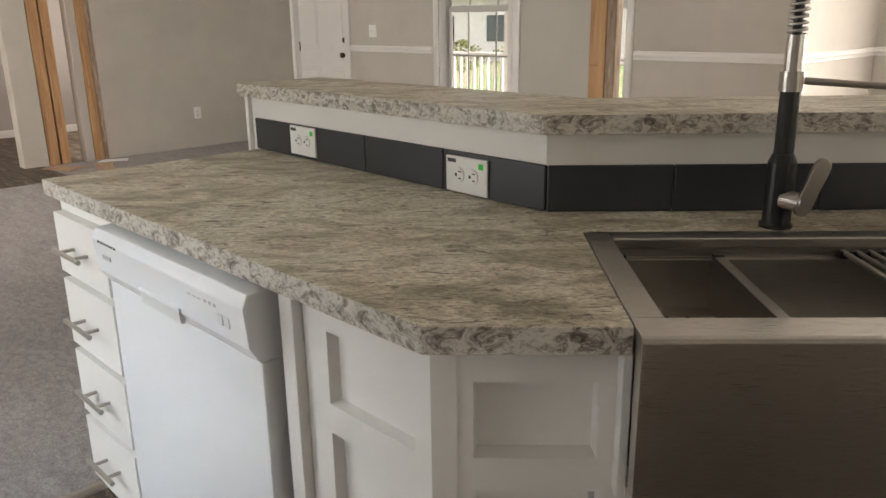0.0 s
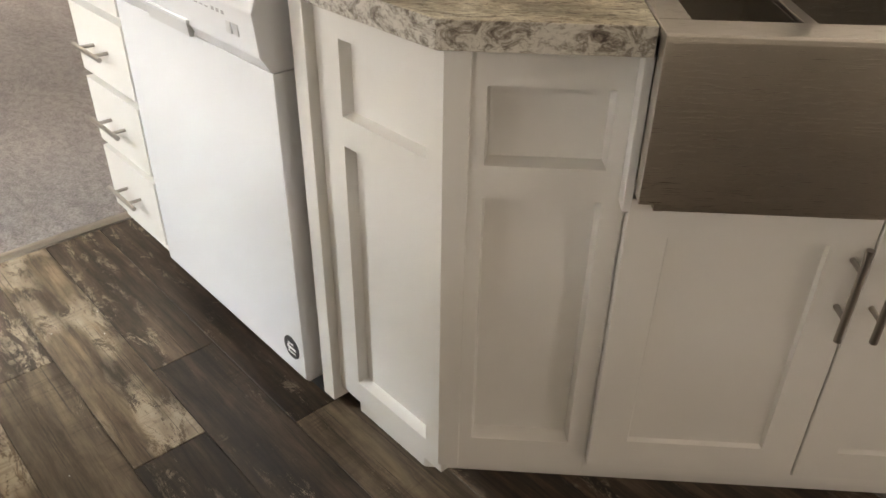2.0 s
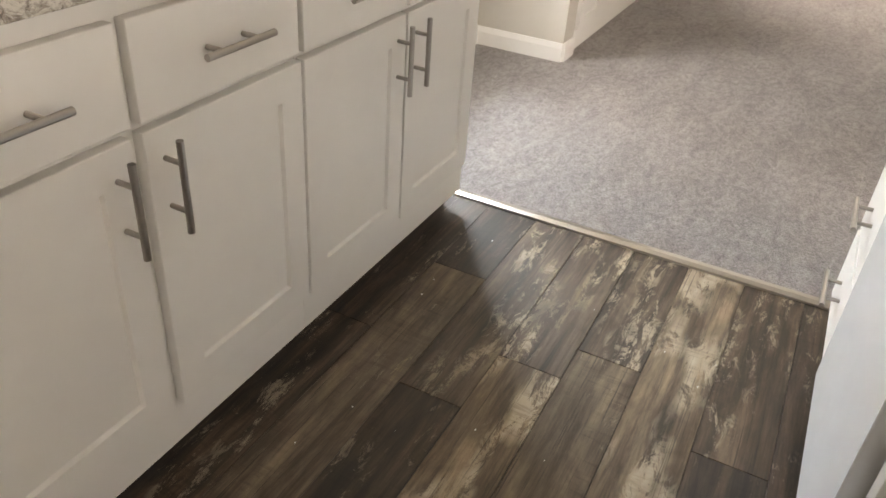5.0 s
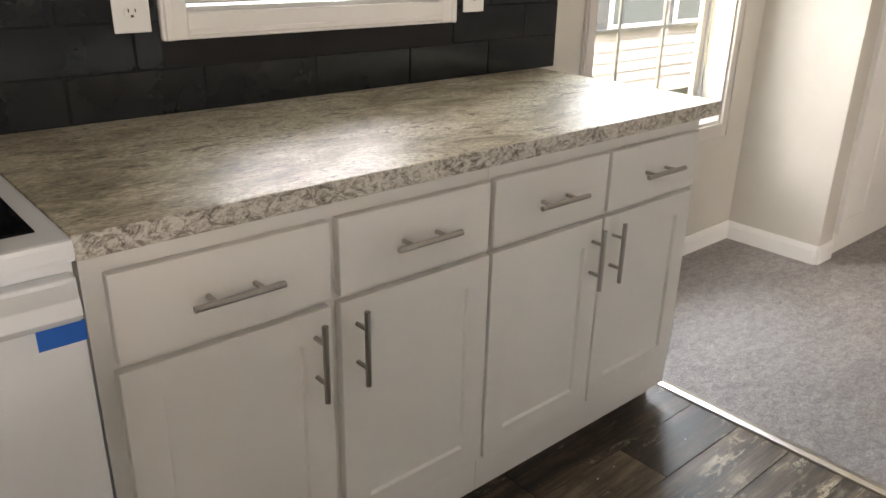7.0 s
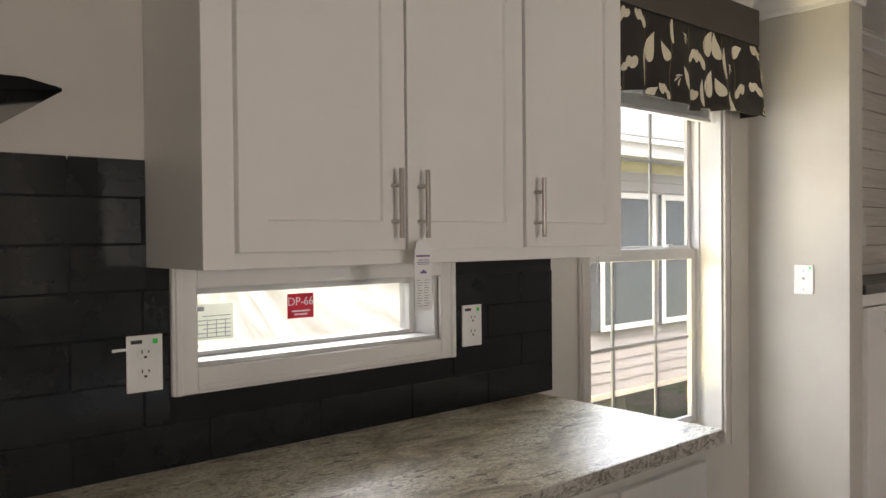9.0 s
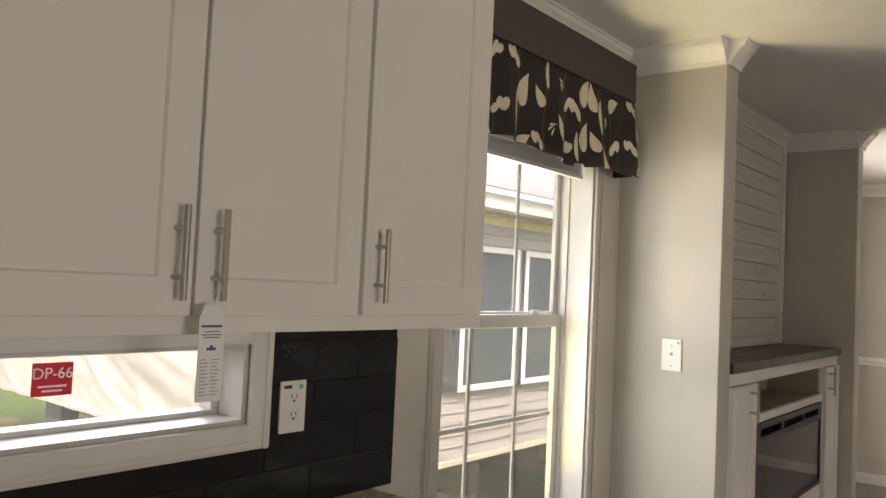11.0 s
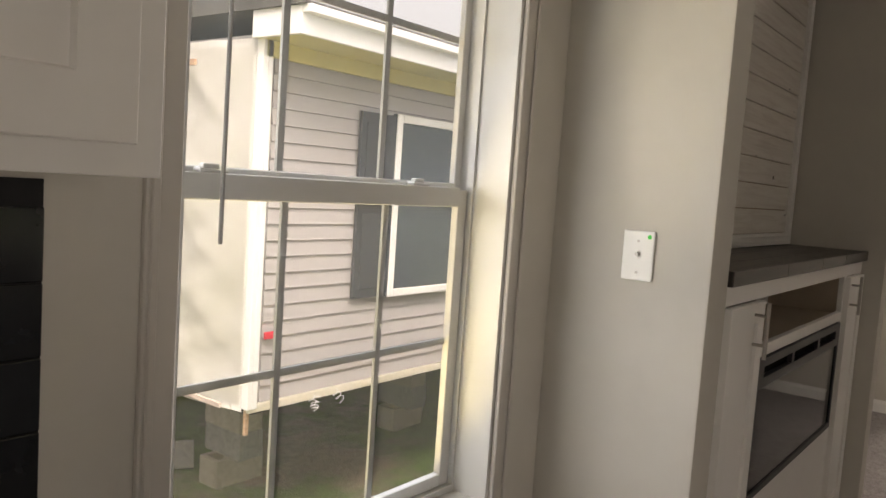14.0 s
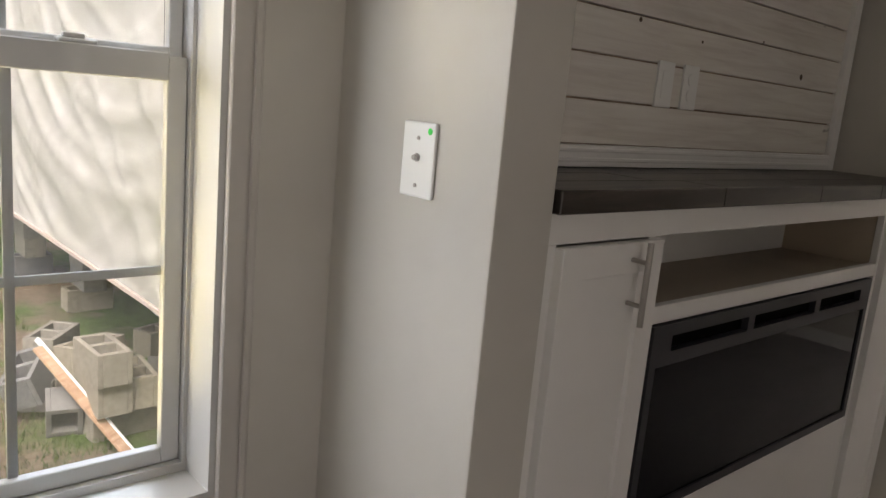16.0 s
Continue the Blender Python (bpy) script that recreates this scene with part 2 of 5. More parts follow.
def carpet_mat():
    m = mat("taupe_cut_pile_carpet", (0.3, 0.26, 0.23), 0.95)
    v = coords(m)
    tuft = noise_of(m, v, 120.0, 4.0, 0.75)
    fleck = ramp(m, tuft, [(0.30, (0.175, 0.158, 0.156)), (0.5, (0.315, 0.288, 0.283)), (0.70, (0.44, 0.41, 0.405))])
    nap = ramp(m, noise_of(m, coords(m, (1.0, 1.6, 1.0)), 26.0, 5.0, 0.7, 0.6), [(0.36, (0.72, 0.71, 0.71)), (0.62, (1.16, 1.16, 1.16))])
    sweep = ramp(m, noise_of(m, coords(m, (1.0, 3.0, 1.0)), 3.0, 5.0, 0.6, 0.5), [(0.35, (0.84, 0.83, 0.83)), (0.65, (1.08, 1.08, 1.08))])
    colour(m, mix(m, 1.0, mix(m, 1.0, fleck, nap, "MULTIPLY"), sweep, "MULTIPLY"))
    bump(m, tuft, 1.0, 0.01)
    bsdf(m).inputs["Sheen Weight"].default_value = 0.2
    return m


M_CARPET = carpet_mat()


def wood_mat(name, dark, mid, light, rough=0.6, axis=(1, 14, 14), knots=True):
    m = mat(name, mid, rough)
    v = coords(m, axis, True)
    c = ramp(m, noise_of(m, v, 2.5, 8.0, 0.6, 0.6), [(0.3, dark), (0.5, mid), (0.7, light)])
    if knots:
        k = ramp(m, noise_of(m, coords(m, (5, 9, 9), True), 1.6, 2.0), [(0.22, (1, 1, 1)), (0.27, (0, 0, 0))])
        c = mix(m, k, c, tuple(x * 0.3 for x in mid))
    colour(m, c)
    bump(m, noise_of(m, v, 8.0), 0.15, 0.001)
    return m


M_MANTEL = wood_mat("weathered_grey_wood", (0.012, 0.009, 0.007), (0.034, 0.026, 0.021), (0.08, 0.062, 0.05), 0.36)
M_SHIPLAP = wood_mat("whitewashed_pine_board", (0.62, 0.57, 0.52), (0.72, 0.68, 0.63), (0.78, 0.75, 0.70), 0.5, (1.2, 20, 20))
M_STUD = wood_mat("pine_stud", (0.36, 0.19, 0.09), (0.50, 0.29, 0.14), (0.60, 0.38, 0.20), 0.7, (14, 14, 1))
M_STUD_OLD = wood_mat("glue_stained_stud", (0.20, 0.14, 0.10), (0.34, 0.25, 0.18), (0.50, 0.42, 0.34), 0.8, (20, 20, 3))
M_BOARD = wood_mat("raw_lumber", (0.36, 0.21, 0.13), (0.48, 0.31, 0.20), (0.60, 0.43, 0.30), 0.7, (2, 20, 20))
M_SIDING = painted("light_grey_vinyl_siding", (0.44, 0.418, 0.418), 0.5, 90, 0.05, 0.03)
# Cream carries the light bounced from the ground onto the lowest siding.
M_SIDING_BOUNCE = painted("ground_bounce_cream", (0.66, 0.62, 0.52), 0.5, 90, 0.05, 0.03)
# Yellow stands for light reflected up under the eave.
M_SOFFIT = painted("soffit_reflected_yellow", (0.64, 0.58, 0.28), 0.5, 90, 0.05, 0.04)
M_FASCIA = painted("white_aluminium_fascia", (0.82, 0.82, 0.82), 0.35, 90, 0.02, 0.03)
M_SHUTTER = painted("slate_shutter_vinyl", (0.055, 0.058, 0.065), 0.5, 90, 0.1, 0.1)
# Opaque panes, with the reflected sky's blue put into the base colour.
M_FAR_GLASS = mat("dark_glass_sky_tint", (0.07, 0.085, 0.10), 0.06)
M_BATTEN = wood_mat("pale_weathered_lumber", (0.42, 0.33, 0.29), (0.55, 0.46, 0.41), (0.66, 0.58, 0.53), 0.7, (2, 20, 20))
# Brown tone of the niche's floor and far side.
M_NICHE_BROWN = painted("brown_niche_board", (0.46, 0.38, 0.29), 0.5, 200, 0.1, 0.08)
# Grille vinyl coloured grey for its backlit shade.
M_GRILLE_SHADED = painted("backlit_grille_shade", (0.36, 0.365, 0.36), 0.4, 60, 0.02, 0.03)
M_SHINGLE = painted("dark_roof_shingle", (0.10, 0.095, 0.09), 0.9, 40, 0.6, 0.2)
M_BRICKY = painted("distant_house_paint", (0.70, 0.68, 0.66), 0.7, 40, 0.1, 0.05)


def sheet_mat():
    m = mat("white_plastic_sheeting", (0.80, 0.79, 0.74), 0.35)
    v = coords(m)
    colour(m, ramp(m, noise_of(m, v, 0.9, 3.0, 0.5, 0.5), [(0.3, (0.82, 0.81, 0.74)), (0.6, (0.88, 0.87, 0.83))]))
    crease = node(m, "ShaderNodeTexNoise", Scale=1.5, Detail=5.0, Roughness=0.45, Distortion=0.6)
    crease.noise_type = "RIDGED_MULTIFRACTAL"
    join(m, coords(m, (1, 0.7, 1.3)), crease.inputs["Vector"])
    bump(m, crease.outputs["Fac"], 0.35, 0.03)
    return m


M_SHEET = sheet_mat()


def block_mat():
    m = mat("concrete_block", (0.45, 0.42, 0.37), 0.95)
    v = coords(m, shuffle=True)
    oi = node(m, "ShaderNodeObjectInfo")
    tint = ramp(m, oi.outputs["Random"], [(0.0, (0.20, 0.20, 0.195)), (1.0, (0.36, 0.315, 0.235))])
    colour(m, mix(m, 1.0, tint, ramp(m, noise_of(m, v, 30.0), [(0.3, (0.75, 0.75, 0.75)), (0.7, (1.1, 1.1, 1.1))]), "MULTIPLY"))
    bump(m, noise_of(m, v, 160.0), 0.6, 0.003)
    return m


M_BLOCK = block_mat()


def ground_mat():
    m = mat("lawn_and_bare_soil", (0.1, 0.1, 0.05), 0.95)
    v = coords(m)
    grass = ramp(m, noise_of(m, v, 9.0, 8.0, 0.7), [(0.3, (0.045, 0.075, 0.016)), (0.6, (0.085, 0.14, 0.03)), (0.75, (0.13, 0.165, 0.05))])
    soil = ramp(m, noise_of(m, v, 25.0, 8.0, 0.7), [(0.3, (0.09, 0.066, 0.045)), (0.52, (0.19, 0.145, 0.10)), (0.7, (0.28, 0.225, 0.165))])
    bare = ramp(m, noise_of(m, v, 0.75, 5.0, 0.6), [(0.49, (0, 0, 0)), (0.60, (1, 1, 1))])
    colour(m, mix(m, bare, grass, soil))
    bump(m, noise_of(m, v, 40.0), 0.8, 0.03)
    return m


M_GROUND = ground_mat()
M_BLADE = painted("grass_blade", (0.10, 0.16, 0.03), 0.6, 20, 0.0, 0.3)
M_SHRUB = painted("shrub_leaf", (0.13, 0.14, 0.03), 0.6, 20, 0.0, 0.3)


def glass_mat():
    """Clear glass with a faint uneven translucent film that hazes the view."""
    m = mat("clear_window_glass", (1, 1, 1), 0.0)
    bsdf(m).inputs["Transmission Weight"].default_value = 1.0
    bsdf(m).inputs["IOR"].default_value = 1.12
    # The translucent film is added as haze over everything behind the pane.
    dust, blend = node(m, "ShaderNodeBsdfTranslucent"), node(m, "ShaderNodeMixShader")
    dust.inputs["Color"].default_value = (0.80, 0.82, 0.80, 1)
    film = node(m, "ShaderNodeMapRange")
    film.inputs["To Min"].default_value, film.inputs["To Max"].default_value = 0.008, 0.036
    join(m, noise_of(m, coords(m), 4.0, 6.0, 0.6), film.inputs["Value"])
    join(m, film.outputs[0], blend.inputs[0])
    join(m, bsdf(m).outputs[0], blend.inputs[1])
    join(m, dust.outputs[0], blend.inputs[2])
    join(m, blend.outputs[0], m.node_tree.nodes["Material Output"].inputs["Surface"])
    return m


M_GLASS = glass_mat()


def fabric(name, base):
    m = mat(name, base, 0.9)
    w = node(m, "ShaderNodeTexWave", Scale=160.0, Distortion=1.5)
    join(m, coords(m), w.inputs["Vector"])
    lo, hi = tuple(c * 0.75 for c in base), tuple(c * 1.25 for c in base)
    colour(m, ramp(m, w.outputs["Fac"], [(0.2, lo), (0.8, hi)]))
    bump(m, w.outputs["Fac"], 0.3, 0.0008)
    return m


M_FAB_DARK = fabric("taupe_woven_fabric", (0.075, 0.065, 0.058))
M_FAB_PRINT = fabric("charcoal_print_fabric", (0.028, 0.024, 0.021))
M_LEAF_CREAM = fabric("cream_leaf_print", (0.70, 0.64, 0.52))
M_LEAF_OLIVE = fabric("olive_stem_print", (0.16, 0.13, 0.06))


# ---- mesh helpers ----
def add_box(bm, x0, x1, y0, y1, z0, z1):
    vs = [bm.verts.new(p) for p in ((x0, y0, z0), (x1, y0, z0), (x1, y1, z0), (x0, y1, z0), (x0, y0, z1), (x1, y0, z1), (x1, y1, z1), (x0, y1, z1))]
    fs = [bm.faces.new([vs[k] for k in q]) for q in ((3, 2, 1, 0), (4, 5, 6, 7), (0, 1, 5, 4), (1, 2, 6, 5), (2, 3, 7, 6), (3, 0, 4, 7))]
    return fs


def box(x0, x1, y0, y1, z0, z1, b=0.0, seg=2):
    bm = bmesh.new()
    add_box(bm, min(x0, x1), max(x0, x1), min(y0, y1), max(y0, y1), min(z0, z1), max(z0, z1))
    if b:
        bmesh.ops.bevel(bm, geom=bm.edges[:], offset=b, segments=seg, affect="EDGES", profile=0.6)
    return bm


def boxes(*rows, b=0.0):
    bm = bmesh.new()
    for x0, x1, y0, y1, z0, z1 in rows:
        add_box(bm, min(x0, x1), max(x0, x1), min(y0, y1), max(y0, y1), min(z0, z1), max(z0, z1))
    if b:
        bmesh.ops.bevel(bm, geom=bm.edges[:], offset=b, segments=1, affect="EDGES")
    return bm


def add_cyl(bm, a, c, r, seg=12, r2=None):
    a, c = Vector(a), Vector(c)
    m = Matrix.Translation((a + c) / 2) @ (c - a).to_track_quat("Z", "Y").to_matrix().to_4x4()
    bmesh.ops.create_cone(bm, cap_ends=True, segments=seg, radius1=r, radius2=r if r2 is None else r2, depth=(c - a).length, matrix=m)
    return bm


def cyl(a, c, r, seg=16, r2=None):
    return add_cyl(bmesh.new(), a, c, r, seg, r2)


def prism(outline, axis, lo, hi, b=0.0):
    """An outline of pairs, swept along an axis: 'x' takes (y, z), 'y' takes (x, z), 'z' takes (x, y)."""
    bm = bmesh.new()

    def at(p, k):
        return {"x": (k, p[0], p[1]), "y": (p[0], k, p[1]), "z": (p[0], p[1], k)}[axis]
    a, c = [bm.verts.new(at(p, lo)) for p in outline], [bm.verts.new(at(p, hi)) for p in outline]
    n = len(outline)
    bm.faces.new(a)
    bm.faces.new(c)
    for k in range(n):
        bm.faces.new((a[k], a[(k + 1) % n], c[(k + 1) % n], c[k]))
    bmesh.ops.recalc_face_normals(bm, faces=bm.faces[:])
    if b:
        bmesh.ops.bevel(bm, geom=bm.edges[:], offset=b, segments=2, affect="EDGES", profile=0.6)
    return bm


def shaker(w, h, th=0.02, rail=0.058, deep=0.008, splits=(), rails=None, bar=0.05):
    """A door leaf from (0, 0) to (w, h) in x and z, front face at y=0 looking to -y, with recessed fields. rails: left, right, bottom, top."""
    l, r, b, t = rails or (rail,) * 4
    xs = [0, l, w - r, w]
    zs = [0, b]
    for s in splits:
        zs += [s - bar / 2, s + bar / 2]
    zs += [h - t, h]
    bm = bmesh.new()

    def quad(*ps):
        bm.faces.new([bm.verts.new(p) for p in ps])
    for i in range(3):
        for k in range(len(zs) - 1):
            x0, x1, z0, z1 = xs[i], xs[i + 1], zs[k], zs[k + 1]
            if i == 1 and k % 2 == 1:
                g = min(0.004, deep * 0.4)
                o = [(x0, 0, z0), (x1, 0, z0), (x1, 0, z1), (x0, 0, z1)]
                n = [(x0 + g, deep, z0 + g), (x1 - g, deep, z0 + g), (x1 - g, deep, z1 - g), (x0 + g, deep, z1 - g)]
                quad(*n)
                for q in range(4):
                    quad(o[q], o[(q + 1) % 4], n[(q + 1) % 4], n[q])
            else:
                quad((x0, 0, z0), (x1, 0, z0), (x1, 0, z1), (x0, 0, z1))
    e = 0.0015
    f, m, k = [(0, 0), (w, 0), (w, h), (0, h)], [(-e, -e), (w + e, -e), (w + e, h + e), (-e, h + e)], 4
    for q in range(4):
        a, c = q, (q + 1) % 4
        quad((f[a][0], 0, f[a][1]), (m[a][0], e, m[a][1]), (m[c][0], e, m[c][1]), (f[c][0], 0, f[c][1]))
        quad((m[a][0], e, m[a][1]), (m[a][0], th, m[a][1]), (m[c][0], th, m[c][1]), (m[c][0], e, m[c][1]))
    quad(*[(p[0], th, p[1]) for p in m[::-1]])
    bmesh.ops.remove_doubles(bm, verts=bm.verts[:], dist=1e-5)
    bmesh.ops.recalc_face_normals(bm, faces=bm.faces[:])
    return bm


def finish(bm, name, material, smooth=False):
    me = bpy.data.meshes.new(name)
    bm.normal_update()
    bm.to_mesh(me)
    bm.free()
    me.materials.append(material)
    if smooth:
        for p in me.polygons:
            p.use_smooth = True
    return me


def part(name, bm, material, parent, label="", m=None, smooth=False):
    ob = new(name, finish(bm, name, material, smooth))
    ob.parent = parent
    if m is not None:
        ob.matrix_basis = m
    if label:
        ob["label"] = label
    return ob


def shared(name, me, parent, m):
    ob = new(name, me)
    ob.parent, ob.matrix_basis = parent, m
    return ob


def thing(name, at, label, category, group="", rz=0.0, kind=""):
    ob = new(name)
    ob.empty_display_size = 0.05
    ob.matrix_basis = pose(*at, 0, 0, rz)
    return tagged(ob, label, category, group, kind)


def structure(name, bm, material, label, category="", smooth=False):
    ob = new(name, finish(bm, name, material, smooth))
    return tagged(ob, label, category or name.split("_")[0], "", "structure")


def move(x=0, y=0, z=0, rx=0, ry=0, rz=0):
    return pose(x, y, z, rx, ry, rz)


def wall_with_holes(axis, lo, hi, a0, a1, z0, z1, holes):
    """A wall slab between lo and hi in depth, from a0 to a1 along, with openings (b0, b1, c0, c1) cut through."""
    bm = bmesh.new()

    def put(p0, p1, q0, q1):
        if p1 - p0 > 1e-4 and q1 - q0 > 1e-4:
            if axis == "y":
                add_box(bm, p0, p1, lo, hi, q0, q1)
            else:
                add_box(bm, lo, hi, p0, p1, q0, q1)
    at = a0
    for b0, b1, c0, c1 in sorted(holes):
        put(at, b0, z0, z1)
        put(b0, b1, z0, c0)
        put(b0, b1, c1, z1)
        at = b1
    put(at, a1, z0, z1)
    return bm


# ---- setting: floor, walls, ceiling ----
CEIL = 2.46
P0 = Vector((-0.725, 0.65, 0))
DIAG = 44.0
DX, DY = math.cos(radians(DIAG)), math.sin(radians(DIAG))


def P(s, y):
    """A place in the plan, s along the diagonal counter's edge and y behind it."""
    return (P0.x + s * DX - y * DY, P0.y + s * DY + y * DX)


def corner(y_line, y_diag):
    """Where the straight line y = y_line meets the diagonal line at y_diag."""
    s = (y_line - P0.y - y_diag * DX) / DY
    return P(s, y_diag)


structure("floor_carpet", prism([(-7.8, -1.01), (-2.155, -1.01), (-2.155, 1.33), (2.6, 1.33), (2.6, 6.6), (-2.1, 6.6), (-2.1, 5.2), (-7.8, 5.2)], "z", -0.05, 0.0), M_CARPET,
          "taupe cut-pile carpet over the living area", "carpet")
vinyl_floor = structure("floor", boxes((-2.155, 2.6, -1.01, 1.33, -0.05, -0.004), (-10.4, -7.8, 1.2, 2.75, -0.05, -0.002), (-8.6, -7.0, 1.5, 2.35, -0.04, 0.004)), M_PLANK_MID,
                        "subfloor under distressed brown vinyl planks", "floor")
structure("ceiling", boxes((-10.4, 2.8, -1.17, 6.8, CEIL, CEIL + 0.1)), M_CEIL, "flat white painted ceiling", "ceiling")

W1 = (-1.688, -0.956, 1.133, 1.315)
W2 = (-3.30, -2.385, 0.58, 2.02)
W3 = (-6.95, -5.65, 0.7, 2.0)
wall_south = structure("wall_south", wall_with_holes("y", -1.17, -1.01, -7.96, 2.8, -0.3, CEIL, [W1, W2, W3]), M_WALL, "greige painted outer wall with windows", "wall")
structure("wall_west", wall_with_holes("x", -7.96, -7.8, -1.01, 1.5, 0, CEIL, []), M_WALL, "greige painted end wall", "wall")
structure("wall_west_north", wall_with_holes("x", -7.96, -7.8, 2.98, 5.2, 0, CEIL, []), M_WALL, "greige painted partition wall with bare stud end", "wall")
# Its north opening is unseen, cut for the hall's fill lamp.
structure("wall_hall", boxes((-10.4, -10.2, 1.2, 5.2, 0, CEIL), (-10.2, -7.96, 1.0, 1.2, 0, CEIL), (-10.2, -9.6, 4.6, 4.8, 0, CEIL), (-8.6, -7.96, 4.6, 4.8, 0, CEIL), (-9.6, -8.6, 4.6, 4.8, 0, 1.0), (-9.6, -8.6, 4.6, 4.8, 2.0, CEIL)), M_WALL_DARK, "grey painted hall walls beyond the opening", "wall")
structure("floor_hall", boxes((-10.2, -7.8, 2.75, 4.6, -0.05, -0.001)), M_PLANK_LIGHT, "pale vinyl floor of the hall", "floor")
ND = (-7.74, -6.80, 0.0, 2.06)
NW = (-5.40, -4.54, 0.55, 2.05)
NS = (-3.98, -3.38, 0.55, 2.05)
wall_north = structure("wall_north", wall_with_holes("y", 5.2, 5.36, -7.96, -2.1, -0.3, CEIL, [ND, NW, NS]), M_WALL, "greige painted wall with front door and windows", "wall")
structure("wall_dining_side", boxes((-2.26, -2.1, 5.36, 6.76, -0.3, CEIL)), M_WALL, "greige painted return wall", "wall")
# The opening here is unseen, cut for the dining fill lamp.
structure("wall_dining", wall_with_holes("y", 6.6, 6.76, -2.1, 2.8, -0.3, CEIL, [(-0.45, 1.05, 0.7, 2.1)]), M_WALL, "greige painted dining wall with chair rail", "wall")
# Unseen opening cut for the kitchen fill lamp.
structure("wall_east", wall_with_holes("x", 2.6, 2.8, -1.01, 6.6, -0.3, CEIL, [(1.1, 1.7, 0.8, 1.75)]), M_WALL, "greige painted east wall", "wall")
# marriage-line column between living and dining
structure("wall_column", box(-2.52, -2.116, 2.95, 3.07, 0, CEIL, 0.004), M_WALL, "short greige wall stub at the joining line", "wall")
stud_a = tagged(new("wall_stud", finish(box(-2.114, -2.034, 2.94, 3.03, 0, CEIL, 0.003), "wall_stud", M_STUD)), "bare pine stud at the unfinished wall end", "stud", "bare studs", "structure")
tagged(new("wall_stud", finish(box(-2.032, -1.985, 2.945, 2.99, 0, CEIL, 0.003), "wall_stud", M_STUD_OLD)), "glue-stained stud at the unfinished wall end", "stud", "bare studs", "structure")
tagged(new("corner_trim", finish(box(-2.56, -2.52, 2.945, 3.08, 0, CEIL, 0.003), "corner_trim", M_TRIM)), "white corner trim on the wall stub", "trim", "", "structure")
for y0, y1, mt in ((2.42, 2.52, M_STUD), (2.535, 2.615, M_STUD), (2.85, 2.93, M_STUD), (2.935, 2.978, M_STUD_OLD)):
    tagged(new("wall_stud", finish(box(-7.95, -7.81, y0, y1, 0, CEIL, 0.003), "wall_stud", mt)), "bare pine stud at the unfinished wall opening", "stud", "bare studs", "structure")
tagged(new("opening_casing", finish(box(-7.955, -7.80, 2.20, 2.415, 0, CEIL, 0.003), "opening_casing", M_WALL)), "bare plasterboard end beside the studs", "trim", "", "structure")
tagged(new("opening_casing", finish(box(-7.95, -7.82, 2.765, 2.845, 0, CEIL, 0.003), "opening_casing", M_CASING)), "pale casing strip beside the studs", "trim", "", "structure")

# built-in wall piers either side of the fireplace
structure("wall_pier", box(-3.655, -3.523, -1.01, -0.58, 0, CEIL, 0.003), M_WALL, "greige painted wall pier beside the window", "wall")
structure("wall_pier_far", box(-5.61, -5.49, -1.01, -0.50, 0, CEIL, 0.003), M_WALL, "greige painted wall pier beyond the fireplace", "wall")
structure("wall_niche", boxes((-5.49, -3.655, -1.01, -0.915, 0, CEIL)), M_WALL, "greige wall behind the fireplace", "wall")


# ---- trim ----
def base_profile(h=0.085):
    return [(0, 0), (0.012, 0), (0.012, h * 0.72), (0.006, h), (0, h)]


def run_trim(name, profile, a, c, material, label, z=0.0):
    """A moulding from a to c in the plan; the profile's first number stands out to the left of the way."""
    bm = bmesh.new()
    d = Vector((c[0] - a[0], c[1] - a[1], 0))
    n = Vector((-d.y, d.x, 0)).normalized()
    ends = []
    for p in (a, c):
        ends.append([bm.verts.new(Vector((p[0], p[1], z + q)) + n * o) for o, q in profile])
    k = len(profile)
    bm.faces.new(ends[0])
    bm.faces.new(ends[1])
    for j in range(k):
        bm.faces.new((ends[0][j], ends[0][(j + 1) % k], ends[1][(j + 1) % k], ends[1][j]))
    bmesh.ops.recalc_face_normals(bm, faces=bm.faces[:])
    return tagged(new(name, finish(bm, name, material)), label, "trim", "", "structure")


CROWN = [(0, -0.095), (0.012, -0.095), (0.016, -0.078), (0.028, -0.062), (0.05, -0.034), (0.064, -0.024), (0.068, -0.010), (0.075, -0.008), (0.075, 0.0), (0, 0.0)]
RAIL = [(0, 0), (0.012, 0.004), (0.012, 0.02), (0.02, 0.034), (0.012, 0.05), (0.012, 0.062), (0, 0.066)]
CASING = 0.058

for a, c in (((-2.09, -1.01), (-3.523, -1.01)), ((-3.523, -1.01), (-3.523, -0.58)), ((-3.523, -0.58), (-3.655, -0.58)), ((-5.49, -0.50), (-5.61, -0.50)),
             ((-5.49, -0.9), (-5.49, -0.50)), ((-5.61, -0.50), (-5.61, -1.01)), ((-5.61, -1.01), (-7.8, -1.01)), ((-7.8, -1.01), (-7.8, 1.5)),
             ((-6.72, 5.2), (-2.1, 5.2)), ((-2.1, 5.2), (-2.1, 6.6)), ((-2.1, 6.6), (2.6, 6.6)), ((-10.2, 1.2), (-10.2, 4.6))):
    run_trim("baseboard", base_profile(), c, a, M_TRIM, "white painted baseboard along the wall")
